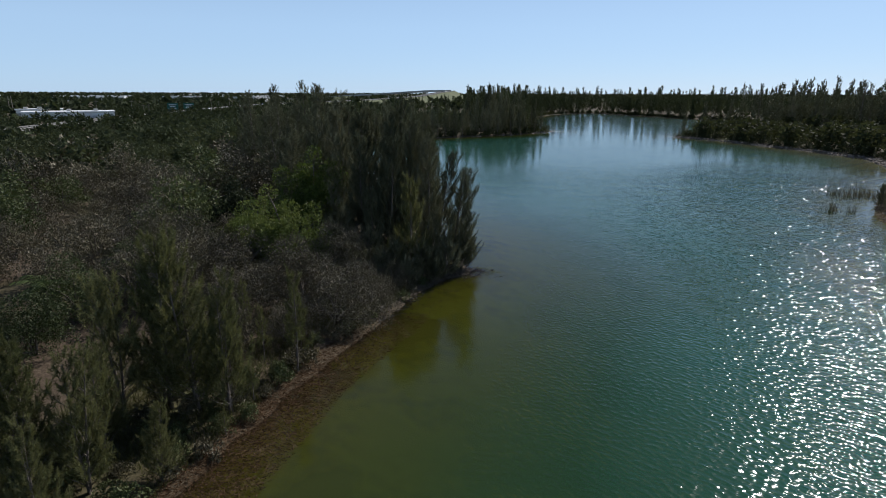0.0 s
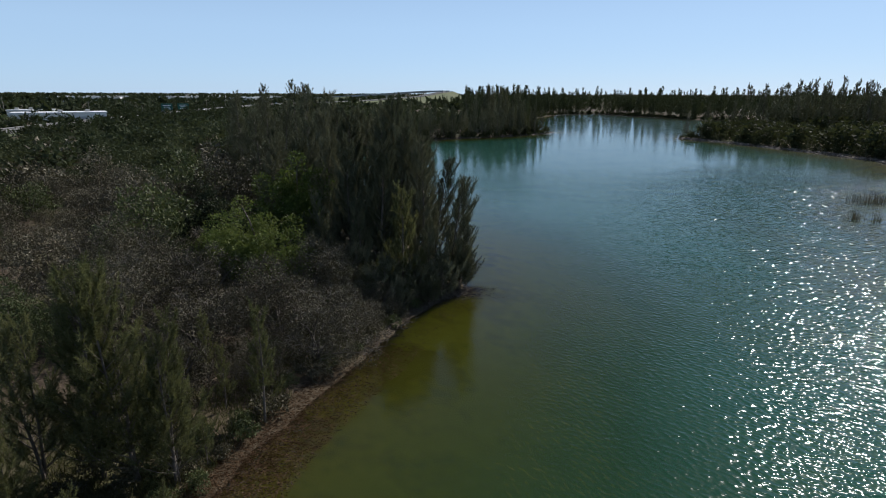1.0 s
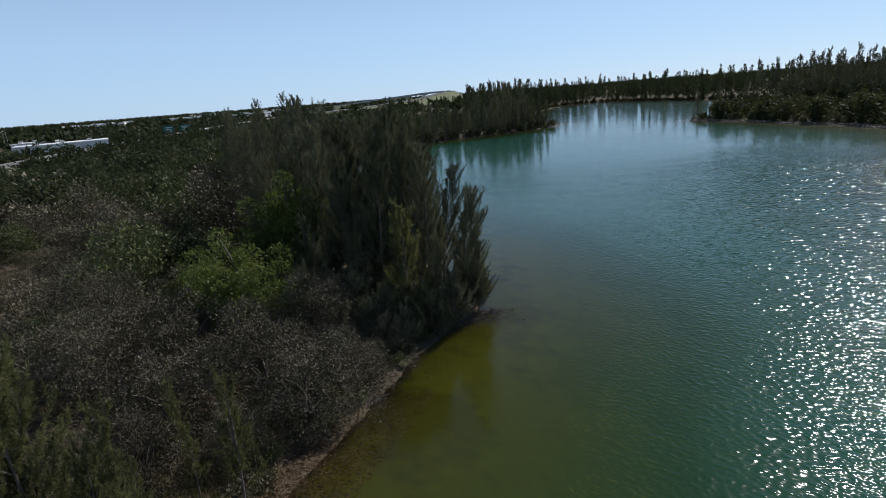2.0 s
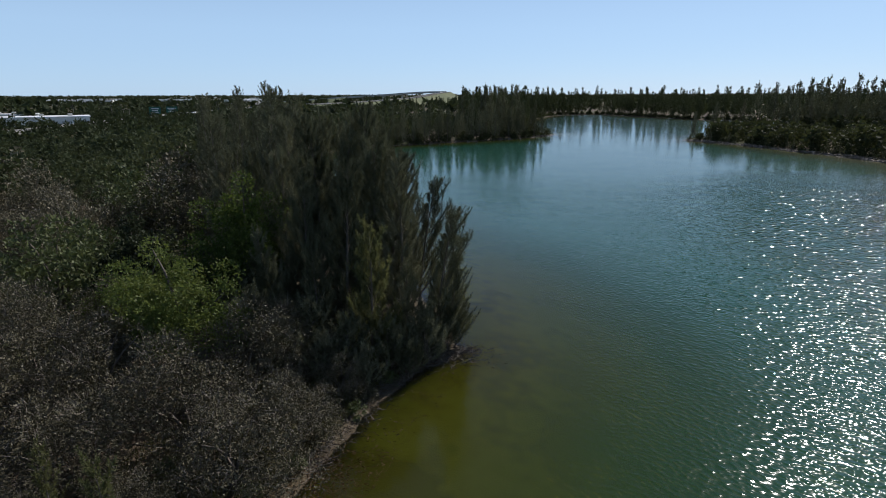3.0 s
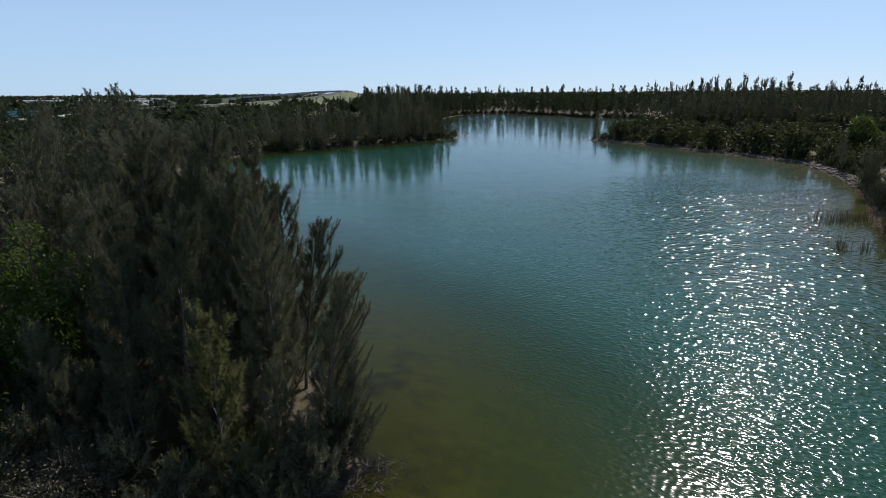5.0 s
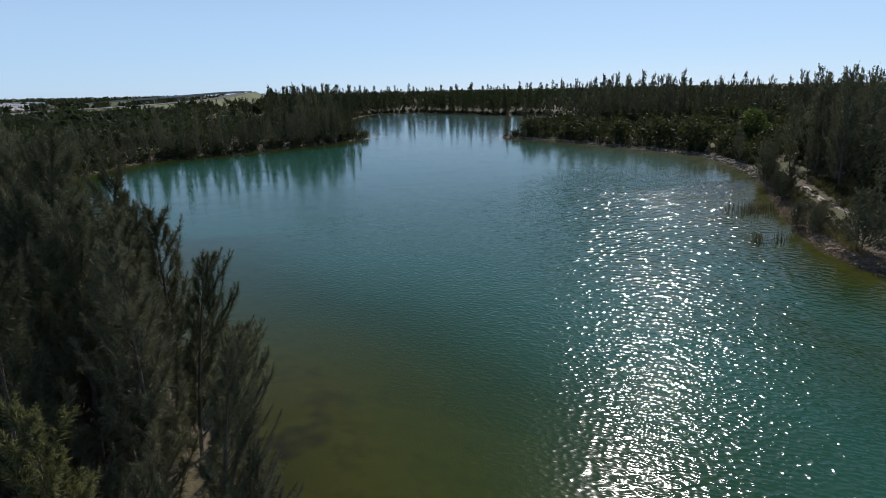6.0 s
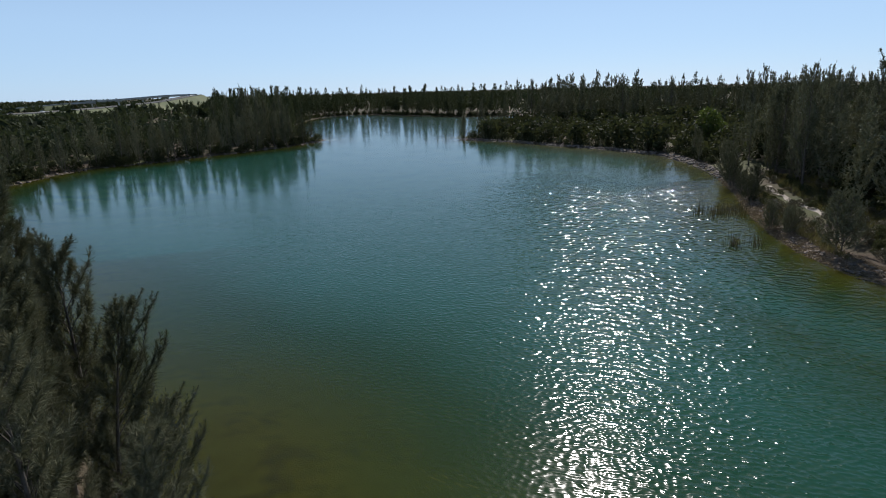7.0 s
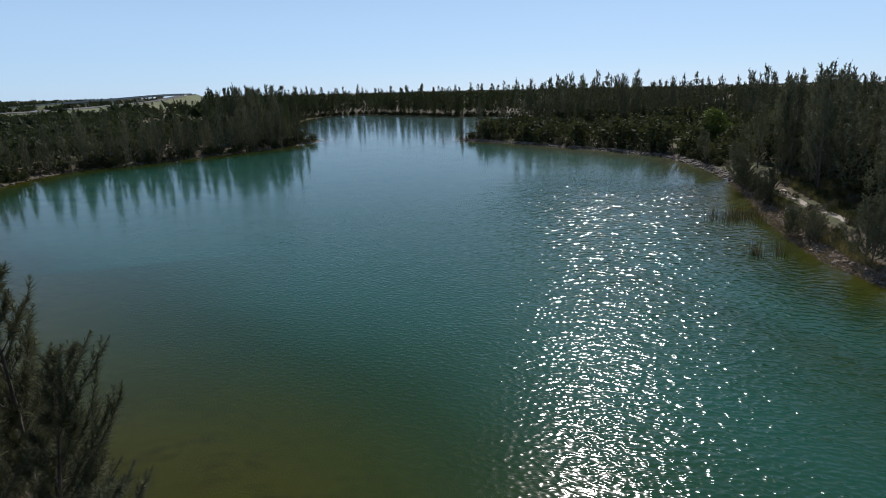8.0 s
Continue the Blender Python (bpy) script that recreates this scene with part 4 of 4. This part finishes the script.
def plain_wood(x, y):
    d = np.hypot(x, y)
    return (d > 300) & (road_distance(x, y) > np.where(x > -150 - 0.1 * (y - 180), 60, 30)) & (road_distance(x, y, FLY) > 45) & (shore_distance(x, y) > 60)


bush_plain = [shrub_arrays(seed=s, R=6.0, H=7.0, n_leaf=22, size=4.8, lobes=8, simple=True)[1:3] for s in (131, 132, 133)]
plain = scatter(rng, ((-1500, 180), (1100, 1700)), 17, plain_wood, 9000)
plain += scatter(rng, ((-4000, 1500), (3600, 4500)), 70, plain_wood, 6000)
stuff("horizon_woods", *merged(bush_plain, [(x, y, rng.uniform(0.7, 1.25)) for x, y in plain], rng), M_WOODS, "low distant woods out to the horizon", "woods")


bush_low = [shrub_arrays(seed=s, R=4.0, H=4.6, n_leaf=170, size=1.1, lobes=12, simple=True)[1:3] for s in (134, 135)]
pts = [(x, y, rng.uniform(0.7, 1.15) * (0.95 if y < 225 and x < -105 else 1)) for x, y in scatter(rng, ((-262, 120), (-40, 560)), 6.4, lambda x, y: (shore_distance(x, y) > 40) & (x > np.where(y < 345, -215, -262)) & (np.hypot((x + 193) * 0.82 + (y - 280) * 0.57, 1.6 * ((y - 280) * 0.82 - (x + 193) * 0.57)) > 30) & (np.hypot(x + 262, y - 300) > 13) & (np.hypot(x + 246, y - 330) > 16) & (road_distance(x, y) > np.where(y < 330, 8.5, 15)), 7000)]
stuff("roadside_scrub", *merged(bush_low, pts, rng), M_WOODS, "low green scrub beside the highway", "scrub")

# ---- water's edge: litter, weeds, reeds and rubble ----
def shore_line(points, n, rng, lo, hi):
    """Spots strewn along a line, lo to hi metres inland of it (to the left of its direction)."""
    a = np.array(points, float)
    seg = np.linalg.norm(np.diff(a, axis=0), axis=1)
    cum = np.concatenate([[0], np.cumsum(seg)])
    u = rng.uniform(0, cum[-1], n)
    i = np.clip(np.searchsorted(cum, u) - 1, 0, len(seg) - 1)
    f = ((u - cum[i]) / seg[i])[:, None]
    d = (a[i + 1] - a[i]) / seg[i][:, None]
    return a[i] + f * (a[i + 1] - a[i]) + np.stack([-d[:, 1], d[:, 0]], -1) * rng.uniform(lo, hi, n)[:, None]


BANK = [(-11.5, 0), (-10.2, 12), (-8.6, 18.6), (-7.6, 23), (-6.6, 27.5), (-5.2, 31.5), (-3.6, 35.5), (-2.4, 39), (-0.8, 43), (1.0, 45.4), (2.3, 47.2)]
p = shore_line(BANK, 95000, rng, -2.7, 1.0)
keep = rng.random(len(p)) < np.clip(1.35 - np.abs(p[:, 1] - 21) / 13, 0.06, 1) * np.clip(1.2 + shore_distance(p[:, 0], p[:, 1]) / 3.4, 0.3, 1)
p = p[keep]
z = np.maximum(height(p[:, 0], p[:, 1]), -0.01)
lie = rng.normal(size=(len(p), 3)) * (1, 1, 0.18)
lie[:, 2] = np.abs(lie[:, 2])
stuff("reed_litter", *blades(np.column_stack([p, z + 0.015]), unit(lie), rng.uniform(0.07, 0.28, len(p)), rng.uniform(0.015, 0.034, len(p)), rng),
      M_STRAW, "mat of dead brown reed litter along the waterline", "litter")
p = shore_line(BANK, 26000, rng, 0.7, 7.0)
p = p[np.sin(p[:, 0] * 1.3) + np.sin(p[:, 1] * 0.9 + 1) > -1.2]
z = height(p[:, 0], p[:, 1])
stuff("bank_weeds", *blades(np.column_stack([p, z - 0.02]), unit(rng.normal(size=(len(p), 3)) * (0.4, 0.4, 0.15) + (0, 0, 0.8)), rng.uniform(0.2, 0.75, len(p)), 0.035, rng),
      M_WEED, "sparse yellowish grass and weeds on the bank", "grass")

# drifted twigs and roots at the tip of the bank
p = np.concatenate([rng.normal((1.6, 46.2), (1.1, 0.6), (500, 2)), shore_line(BANK[6:], 900, rng, -0.4, 1.4), rng.normal((2.9, 47.3), (0.6, 0.35), (260, 2))])
z = np.maximum(height(p[:, 0], p[:, 1]), -0.03)
lie = rng.normal(size=(len(p), 3)) * (1, 1, 0.3)
lie[:, 2] = np.abs(lie[:, 2])
stuff("drift_twigs", *blades(np.column_stack([p, z + 0.01]), unit(lie), rng.uniform(0.2, 0.9, len(p)), rng.uniform(0.02, 0.05, len(p)), rng), M_BARK,
      "tangle of dark drifted twigs and roots at the waterline", "driftwood")

RIGHT_BANK = [(50.5, 50), (50.4, 64), (52.4, 70), (56, 76), (61, 83), (70, 93.5), (79.5, 106)]
p = shore_line(RIGHT_BANK[::-1], 60000, rng, 1.3, 14.0)
p = p[(height(p[:, 0], p[:, 1]) > 0.15) & (np.abs((p[:, 0] - 66) * 0.79 - (p[:, 1] - 81) * 0.61) > 1.6)]
z = height(p[:, 0], p[:, 1])
stuff("track_weeds", *blades(np.column_stack([p, z - 0.02]), unit(rng.normal(size=(len(p), 3)) * (0.4, 0.4, 0.1) + (0, 0, 0.8)), rng.uniform(0.25, 0.9, len(p)), 0.07, rng),
      M_WEED, "dry grass and weeds between the track and the water", "grass")


def rubble(name, line, n, lo, hi, smin, smax, label):
    """Angular stones, half sunk, joined in one mesh."""
    bm = bmesh.new()
    bmesh.ops.create_icosphere(bm, subdivisions=1, radius=1.0)
    v0 = np.array([v.co[:] for v in bm.verts])
    f0 = np.array([[v.index for v in f.verts] for f in bm.faces])
    bm.free()
    p = shore_line(line, n, rng, lo, hi)
    z = np.maximum(height(p[:, 0], p[:, 1]), -0.15)
    vs, fs = [], []
    for i in range(n):
        s = rng.uniform(smin, smax)
        v = v0 * (1 + rng.uniform(-0.3, 0.3, (len(v0), 1))) * s * (rng.uniform(0.7, 1.4), rng.uniform(0.7, 1.4), 0.55)
        vs.append(v + (p[i, 0], p[i, 1], z[i] + 0.1 * s))
        fs.append(f0 + i * len(v0))
    return stuff(name, np.concatenate(vs), np.concatenate(fs), M_ROCK, label, "rocks")


rubble("shore_rubble", RIGHT_BANK[::-1], 1300, -0.5, 2.0, 0.06, 0.22, "pale limestone rubble and dead reeds along the bank")
rubble("basin_rubble", [(71.5, 202.5), (81, 186), (87, 167), (92, 150), (94, 137), (87.5, 120), (79.5, 106)], 800, -0.3, 2.0, 0.12, 0.42,
       "broken pale limestone rubble along the wooded shore")
rubble("spit_rubble", SPIT, 130, -0.3, 1.5, 0.15, 0.5, "scattered pale stones along the spit")
p = shore_line(RIGHT_BANK[::-1], 15000, rng, -0.8, 2.4)
z = np.maximum(height(p[:, 0], p[:, 1]), -0.02)
lie = rng.normal(size=(len(p), 3)) * (1, 1, 0.2)
lie[:, 2] = np.abs(lie[:, 2])
stuff("bank_litter", *blades(np.column_stack([p, z + 0.02]), unit(lie), rng.uniform(0.2, 0.7, len(p)), 0.07, rng), M_TAN,
      "dead brown reed litter on the stony bank", "litter")


def reed_bed(x, y, rx, ry, n, turn, label):
    ob = thing("reed_bed", pose(x, y, min(-0.05, max(-0.4, ground_at(x, y))), 0, 0, turn), label, "reeds", "reed beds in the shallows")
    b = np.column_stack([rng.normal(0, rx, n), rng.normal(0, ry, n), np.zeros(n)])
    way = unit(rng.normal(size=(n, 3)) * (0.1, 0.1, 0.02) + (0, 0, 1))
    part("reed", mesh_of("reed", *blades(b, way, rng.uniform(1.0, 2.1, n), rng.uniform(0.035, 0.06, n), rng)), M_REED, ob, kind="stuff")
    return ob


reed_bed(49.0, 75.2, 0.5, 0.35, 90, 20, "small clump of brown reeds standing in open water")
reed_bed(51.2, 74.6, 0.6, 0.3, 40, 40, "sparse brown reeds standing in open water")
reed_bed(58.6, 86.6, 1.7, 0.9, 240, 40, "dense brown reed bed standing in the shallows")
reed_bed(61.4, 86.6, 1.4, 0.8, 180, 45, "brown reed bed at the foot of the stony bank")
reed_bed(57.0, 88.0, 0.9, 0.5, 60, 30, "sparse brown reeds at the edge of the bed")


# ---- ribbons: tracks, highway and flyover ----
def ribbon(points, width, thick=0.25):
    """A road slab along a smooth line of (x, y, z)."""
    a = np.array(points, float)
    t = np.concatenate([[0], np.cumsum(np.linalg.norm(np.diff(a, axis=0), axis=1))])
    n = max(8, int(t[-1] / 8))
    u = np.linspace(0, t[-1], n)
    c = np.stack([np.interp(u, t, a[:, k]) for k in range(3)], -1)
    for _ in range(6):
        c[1:-1] = (c[:-2] + 2 * c[1:-1] + c[2:]) / 4
    d = unit(np.gradient(c, axis=0) * (1, 1, 0))
    side = np.stack([-d[:, 1], d[:, 0], 0 * d[:, 0]], -1)
    return c, side


def slab(c, side, left, right, top, bottom):
    """A long box swept along a line, from left to right metres aside of it."""
    rows = np.stack([c + side * left + (0, 0, top), c + side * right + (0, 0, top), c + side * right + (0, 0, bottom), c + side * left + (0, 0, bottom)], 1)
    n = len(c)
    i = np.arange(n - 1)[:, None] * 4
    f = np.concatenate([np.stack([i[:, 0] + k, i[:, 0] + (k + 1) % 4, i[:, 0] + 4 + (k + 1) % 4, i[:, 0] + 4 + k], -1) for k in range(4)])
    f = np.concatenate([f, [[0, 1, 2, 3], [4 * n - 1, 4 * n - 2, 4 * n - 3, 4 * n - 4]]])
    return rows.reshape(-1, 3), f


def drape(points, width, lift=0.03):
    """A track laid on the ground."""
    c, side = ribbon([(x, y, 0) for x, y in points], width)
    k = np.linspace(-0.5, 0.5, 5)
    v = c[:, None] + side[:, None] * (k[None, :, None] * width * (1 + 0.15 * np.sin(np.arange(len(c)))[:, None, None]))
    v = v.reshape(-1, 3)
    v[:, 2] = height(v[:, 0], v[:, 1]) + lift - 0.05 * np.tile(np.abs(k) * 2, len(c)) ** 2
    i = (np.arange(len(c) - 1)[:, None] * 5 + np.arange(4)[None]).ravel()
    return v, np.stack([i, i + 1, i + 6, i + 5], -1)


def structure(name, arrays, mat, label, category, smooth=False):
    ob = new(name, mesh_of(name, *arrays, smooth))
    ob.data.materials.append(mat)
    return tagged(ob, label, category, kind="structure")


structure("track", drape([(65.2, 76.5), (66.6, 80.5), (69.5, 85.5), (73.5, 91), (77.5, 96)], 1.3), M_SAND, "pale sandy track beside the lake", "track")
structure("lane", drape([(-100, 90), (-88, 98), (-76, 105), (-66, 110)], 3.2), M_SAND, "pale track through the scrub", "track")


def embankment(points, half, name, label):
    c, side = ribbon(points, 0)
    foot = np.minimum(half + 2.2 * (c[:, 2:3] - 0.5), half + 30)
    rows = np.stack([c * (1, 1, 0) + side * foot + (0, 0, 0.3), c + side * half - (0, 0, 0.3), c - side * half - (0, 0, 0.3), c * (1, 1, 0) - side * foot + (0, 0, 0.3)], 1)
    i = (np.arange(len(c) - 1)[:, None] * 4 + np.arange(3)[None]).ravel()
    return structure(name, (rows.reshape(-1, 3), np.stack([i, i + 1, i + 5, i + 4], -1)), M_BANKGRASS, label, "embankment", True)


embankment(MAIN, 7.5, "embankment", "grassy highway embankment")
embankment(FLY[:4], 7.0, "embankment_flyover", "grassy ramp of the flyover")
c, side = ribbon(MAIN, 0)
structure("road", slab(c, side, 5.6, -5.6, 0.0, -0.28), M_ROAD, "pale grey concrete highway", "road")
for name, off in (("trim_parapet_near", -5.4), ("trim_parapet_far", 5.4), ("trim_parapet_median", 0.0)):
    structure(name, slab(c, side, off + 0.15, off - 0.15, 0.6, 0.004), M_ROAD, "low pale concrete highway parapet", "parapet")
cf, sf = ribbon(FLY, 0)
bridge = thing("flyover_bridge", Matrix(), "pale concrete highway flyover on piers", "bridge")
part("deck", mesh_of("deck", *slab(cf, sf, 6, -6, 0.0, -1.5)), M_CONC, bridge)
for off in (-5.8, 5.8):
    part("parapet", mesh_of("parapet", *slab(cf, sf, off + 0.2, off - 0.2, 1.0, 0.004)), M_CONC, bridge)
for k in range(len(cf)):
    if cf[k, 2] > 6 and k % 4 == 0:
        bm = bmesh.new()
        x, y, zt = cf[k]
        box(bm, x - 1.0, x + 1.0, y - 1.0, y + 1.0, 0.3, zt - 2.6)
        box(bm, x - 4.5, x + 4.5, y - 1.2, y + 1.2, zt - 2.6, zt - 1.45)
        part("pier", bm, M_CONC, bridge)


# ---- roadside: signs, poles, cars, palms, warehouses ----
def road_sign(x, y, z0, w, h, top, turn):
    ob = thing("road_sign", pose(x, y, z0, 0, 0, turn), "green highway sign with white lettering on steel posts", "road sign", "highway signs")
    bm = bmesh.new()
    box(bm, -w / 2, w / 2, -0.06, 0.06, top - h, top)
    panel = part("panel", bm, M_SIGN, ob)
    for zz, ww in ((0.72, 0.7), (0.46, 0.5), (0.2, 0.62)):
        bm = bmesh.new()
        box(bm, -w * ww / 2, w * ww / 2, -0.09, -0.06, top - h + h * zz - 0.18, top - h + h * zz + 0.18)
        part("lettering_bar", bm, M_LETTER, panel, "white lettering")
    for sx in (-w * 0.32, w * 0.32):
        bm = bmesh.new()
        box(bm, sx - 0.13, sx + 0.13, 0.07, 0.3, 0, top)
        part("post", bm, M_STEEL, ob)
    return ob


road_sign(-181, 357, 1.0, 6.2, 4.0, 6.6, 26)
road_sign(-172.5, 360.5, 1.0, 6.2, 3.6, 6.6, 26)


def utility_pole(h):
    ob = thing("utility_pole", Matrix(), "weathered utility pole with a crossarm beside the highway", "pole", "poles along the highway")
    zs = np.linspace(0, h, 5)
    part("pole", mesh_of("pole", *tubes([(np.stack([0 * zs, 0 * zs, zs], -1), 0.2 - 0.012 * zs)], 8), True), M_POLE, ob)
    bm = bmesh.new()
    box(bm, -1.2, 1.2, -0.08, 0.08, h - 0.9, h - 0.7)
    part("crossarm", bm, M_POLE, ob)
    return ob


pole = utility_pole(9.5)
spots_p = [(-200.5, 346, 0.9), (-190, 340, 0.72), (-189, 344, 0.72), (-212, 330, 1.0), (-172, 404, 0.85), (-171, 425, 0.85), (-174, 446, 0.85), (-173, 470, 0.85), (-168, 492, 0.85),
           (-198, 420, 0.9), (-198, 450, 0.9), (-196, 480, 0.9), (-190, 520, 0.9), (-178, 545, 0.9), (-160, 520, 0.8), (-262, 330, 1.25), (-268, 335, 1.25)]
for n, (x, y, s) in enumerate(spots_p):
    m = at_ground(x, y, 20 + 7 * n, s)
    if n == 0:
        pole.matrix_basis = m
    else:
        copy_thing(pole, m)


def car(paint, label):
    ob = thing("car", Matrix(), label, "car", "cars on the highway")
    bm = bmesh.new()
    box(bm, -0.9, 0.9, -2.2, 2.2, 0.35, 0.95)
    bmesh.ops.bevel(bm, geom=bm.edges[:], offset=0.14, segments=2, affect="EDGES")
    part("body", bm, paint, ob)
    bm = bmesh.new()
    vs = box(bm, -0.78, 0.78, -1.5, 1.0, 0.93, 1.5)
    for v in vs[4:]:
        v.co.x *= 0.82
        v.co.y *= 0.7
    part("cabin", bm, M_GLASSY, ob)
    for sx in (-0.82, 0.82):
        for sy in (-1.4, 1.4):
            bm = bmesh.new()
            bmesh.ops.create_cone(bm, segments=12, radius1=0.34, radius2=0.34, depth=0.24, cap_ends=True,
                                  matrix=pose(sx, sy, 0.34, 0, 90, 0))
            part("wheel", bm, M_TYRE, ob)
    return ob


cars = [car(M_PAINT[0], "small white car driving on the highway"), car(M_PAINT[1], "grey car driving on the highway"), car(M_PAINT[2], "dark car driving on the highway")]
for n, (k, off) in enumerate(((0.2, 3), (0.26, -4), (0.33, 3), (0.39, -3), (0.46, 4), (0.5, -4), (0.55, 3), (0.585, -3), (0.62, 4), (0.66, 3), (0.7, -4), (0.76, 3))):
    i = int(k * (len(c) - 2))
    d = c[i + 1] - c[i]
    q = c[i] + side[i] * off
    m = pose(q[0], q[1], q[2] + 0.01, 0, 0, math.degrees(math.atan2(-d[0], d[1])))
    if n < 3:
        cars[n].matrix_basis = m
    else:
        copy_thing(cars[n % 3], m)


def palm(seed, h, n_frond, fan, label):
    g = np.random.default_rng(seed)
    ob = thing("palm_tree", Matrix(), label, "palm tree", "palms")
    zs = np.linspace(0, h, 6)
    part("trunk", mesh_of("trunk", *tubes([(np.stack([0.04 * zs, 0 * zs, zs], -1), 0.2 - 0.06 * zs / h)], 8), True), M_BARK, ob)
    for i in range(n_frond):
        a, e0 = i * 2.4 + g.normal(0, 0.2), g.uniform(0.1, 1.2)
        L = fan * g.uniform(0.85, 1.15)
        ks = np.linspace(0, 1, 8)
        el = e0 - ks * 1.5
        sv = np.stack([np.cos(el) * np.cos(a), np.cos(el) * np.sin(a), np.sin(el)], -1) * L / 7
        rib = np.array([0.04 * h, 0, h]) + np.concatenate([[np.zeros(3)], np.cumsum(sv[1:], 0)])
        q = np.repeat(np.linspace(0.12, 1, 18), 2)
        base = np.stack([np.interp(q, ks, rib[:, k]) for k in range(3)], -1)
        out = np.array([-math.sin(a), math.cos(a), 0]) * np.where(np.arange(36) % 2, 1, -1)[:, None]
        tan = unit(np.stack([np.interp(q, ks, np.gradient(rib[:, k])) for k in range(3)], -1))
        v, f = blades(base, unit(out + tan * 0.7 + (0, 0, -0.35)), L * 0.34 * np.sin(q * 2.6 + 0.35), 0.07 * fan / 2, g)
        part("frond", mesh_of("frond", v, f), M_PALM, ob)
    return ob


p1 = palm(141, 2.2, 14, 2.0, "low palm with arching fronds in the thicket")
p1.matrix_basis = at_ground(-24.0, 33.0)
copy_thing(p1, at_ground(-27.5, 29.0, 70, 0.9))
p2 = palm(142, 6.0, 13, 3.4, "roadside palm with drooping fronds")
for n, (x, y) in enumerate([(-186, 235), (-192, 244), (-199, 252), (-205, 262), (-211, 268), (-203, 248), (-214, 276), (-190, 262), (-183, 250), (-196, 268), (-186, 290),
                            (-170, 330), (-168, 345), (-167, 372), (-168, 392)]):
    m = at_ground(x, y, 41 * n, rng.uniform(0.55, 0.8))
    if n == 0:
        p2.matrix_basis = m
    else:
        copy_thing(p2, m)


def warehouse(x, y, w, d, h, turn, label, bays=6):
    ob = thing("warehouse", pose(x, y, 0.3, 0, 0, turn), label, "building", "warehouses")
    bm = bmesh.new()
    box(bm, -w / 2, w / 2, -d / 2, d / 2, 0, h)
    wall = part("wall", bm, M_WALL, ob)
    bm = bmesh.new()
    vs = box(bm, -w / 2 - 0.4, w / 2 + 0.4, -d / 2 - 0.4, d / 2 + 0.4, h + 0.004, h + 0.5)
    for v in vs[4:]:
        v.co.z += 0.9 if abs(v.co.y) < 0.1 else 0.0
    part("roof", bm, M_WHITE, ob)
    for k in range(bays):
        bx = (-0.5 + (k + 0.5) / bays) * w
        bm = bmesh.new()
        box(bm, bx - w / bays * 0.28, bx + w / bays * 0.28, -d / 2 - 0.08, -d / 2 - 0.004, 0, h * 0.62)
        part("shutter_door", bm, M_SHUTTER, ob)
    for k in range(3):
        bm = bmesh.new()
        bx = (-0.3 + 0.3 * k) * w
        box(bm, bx - 1.0, bx + 1.0, -1, 1, h + 0.5, h + 1.5)
        part("roof_vent", bm, M_CONC, ob)
    return ob


warehouse(-195, 282, 38, 18, 4.2, 34.6, "long low white warehouse with a flat roof beyond the highway")
warehouse(-262, 300, 14, 14, 3.4, 34.6, "small white warehouse beside the palms", 3)
warehouse(-246, 330, 22, 14, 3.8, 34.6, "white warehouse behind the first row", 4)
for n, (x, y, w) in enumerate([(-420, 900, 90), (-520, 800, 80), (-640, 980, 120), (-380, 1080, 70), (-800, 900, 110), (-600, 1300, 130), (-300, 820, 40)]):
    warehouse(x, y, w, 40, 6.5, 15 + 9 * n, "far pale low building among trees", 5)
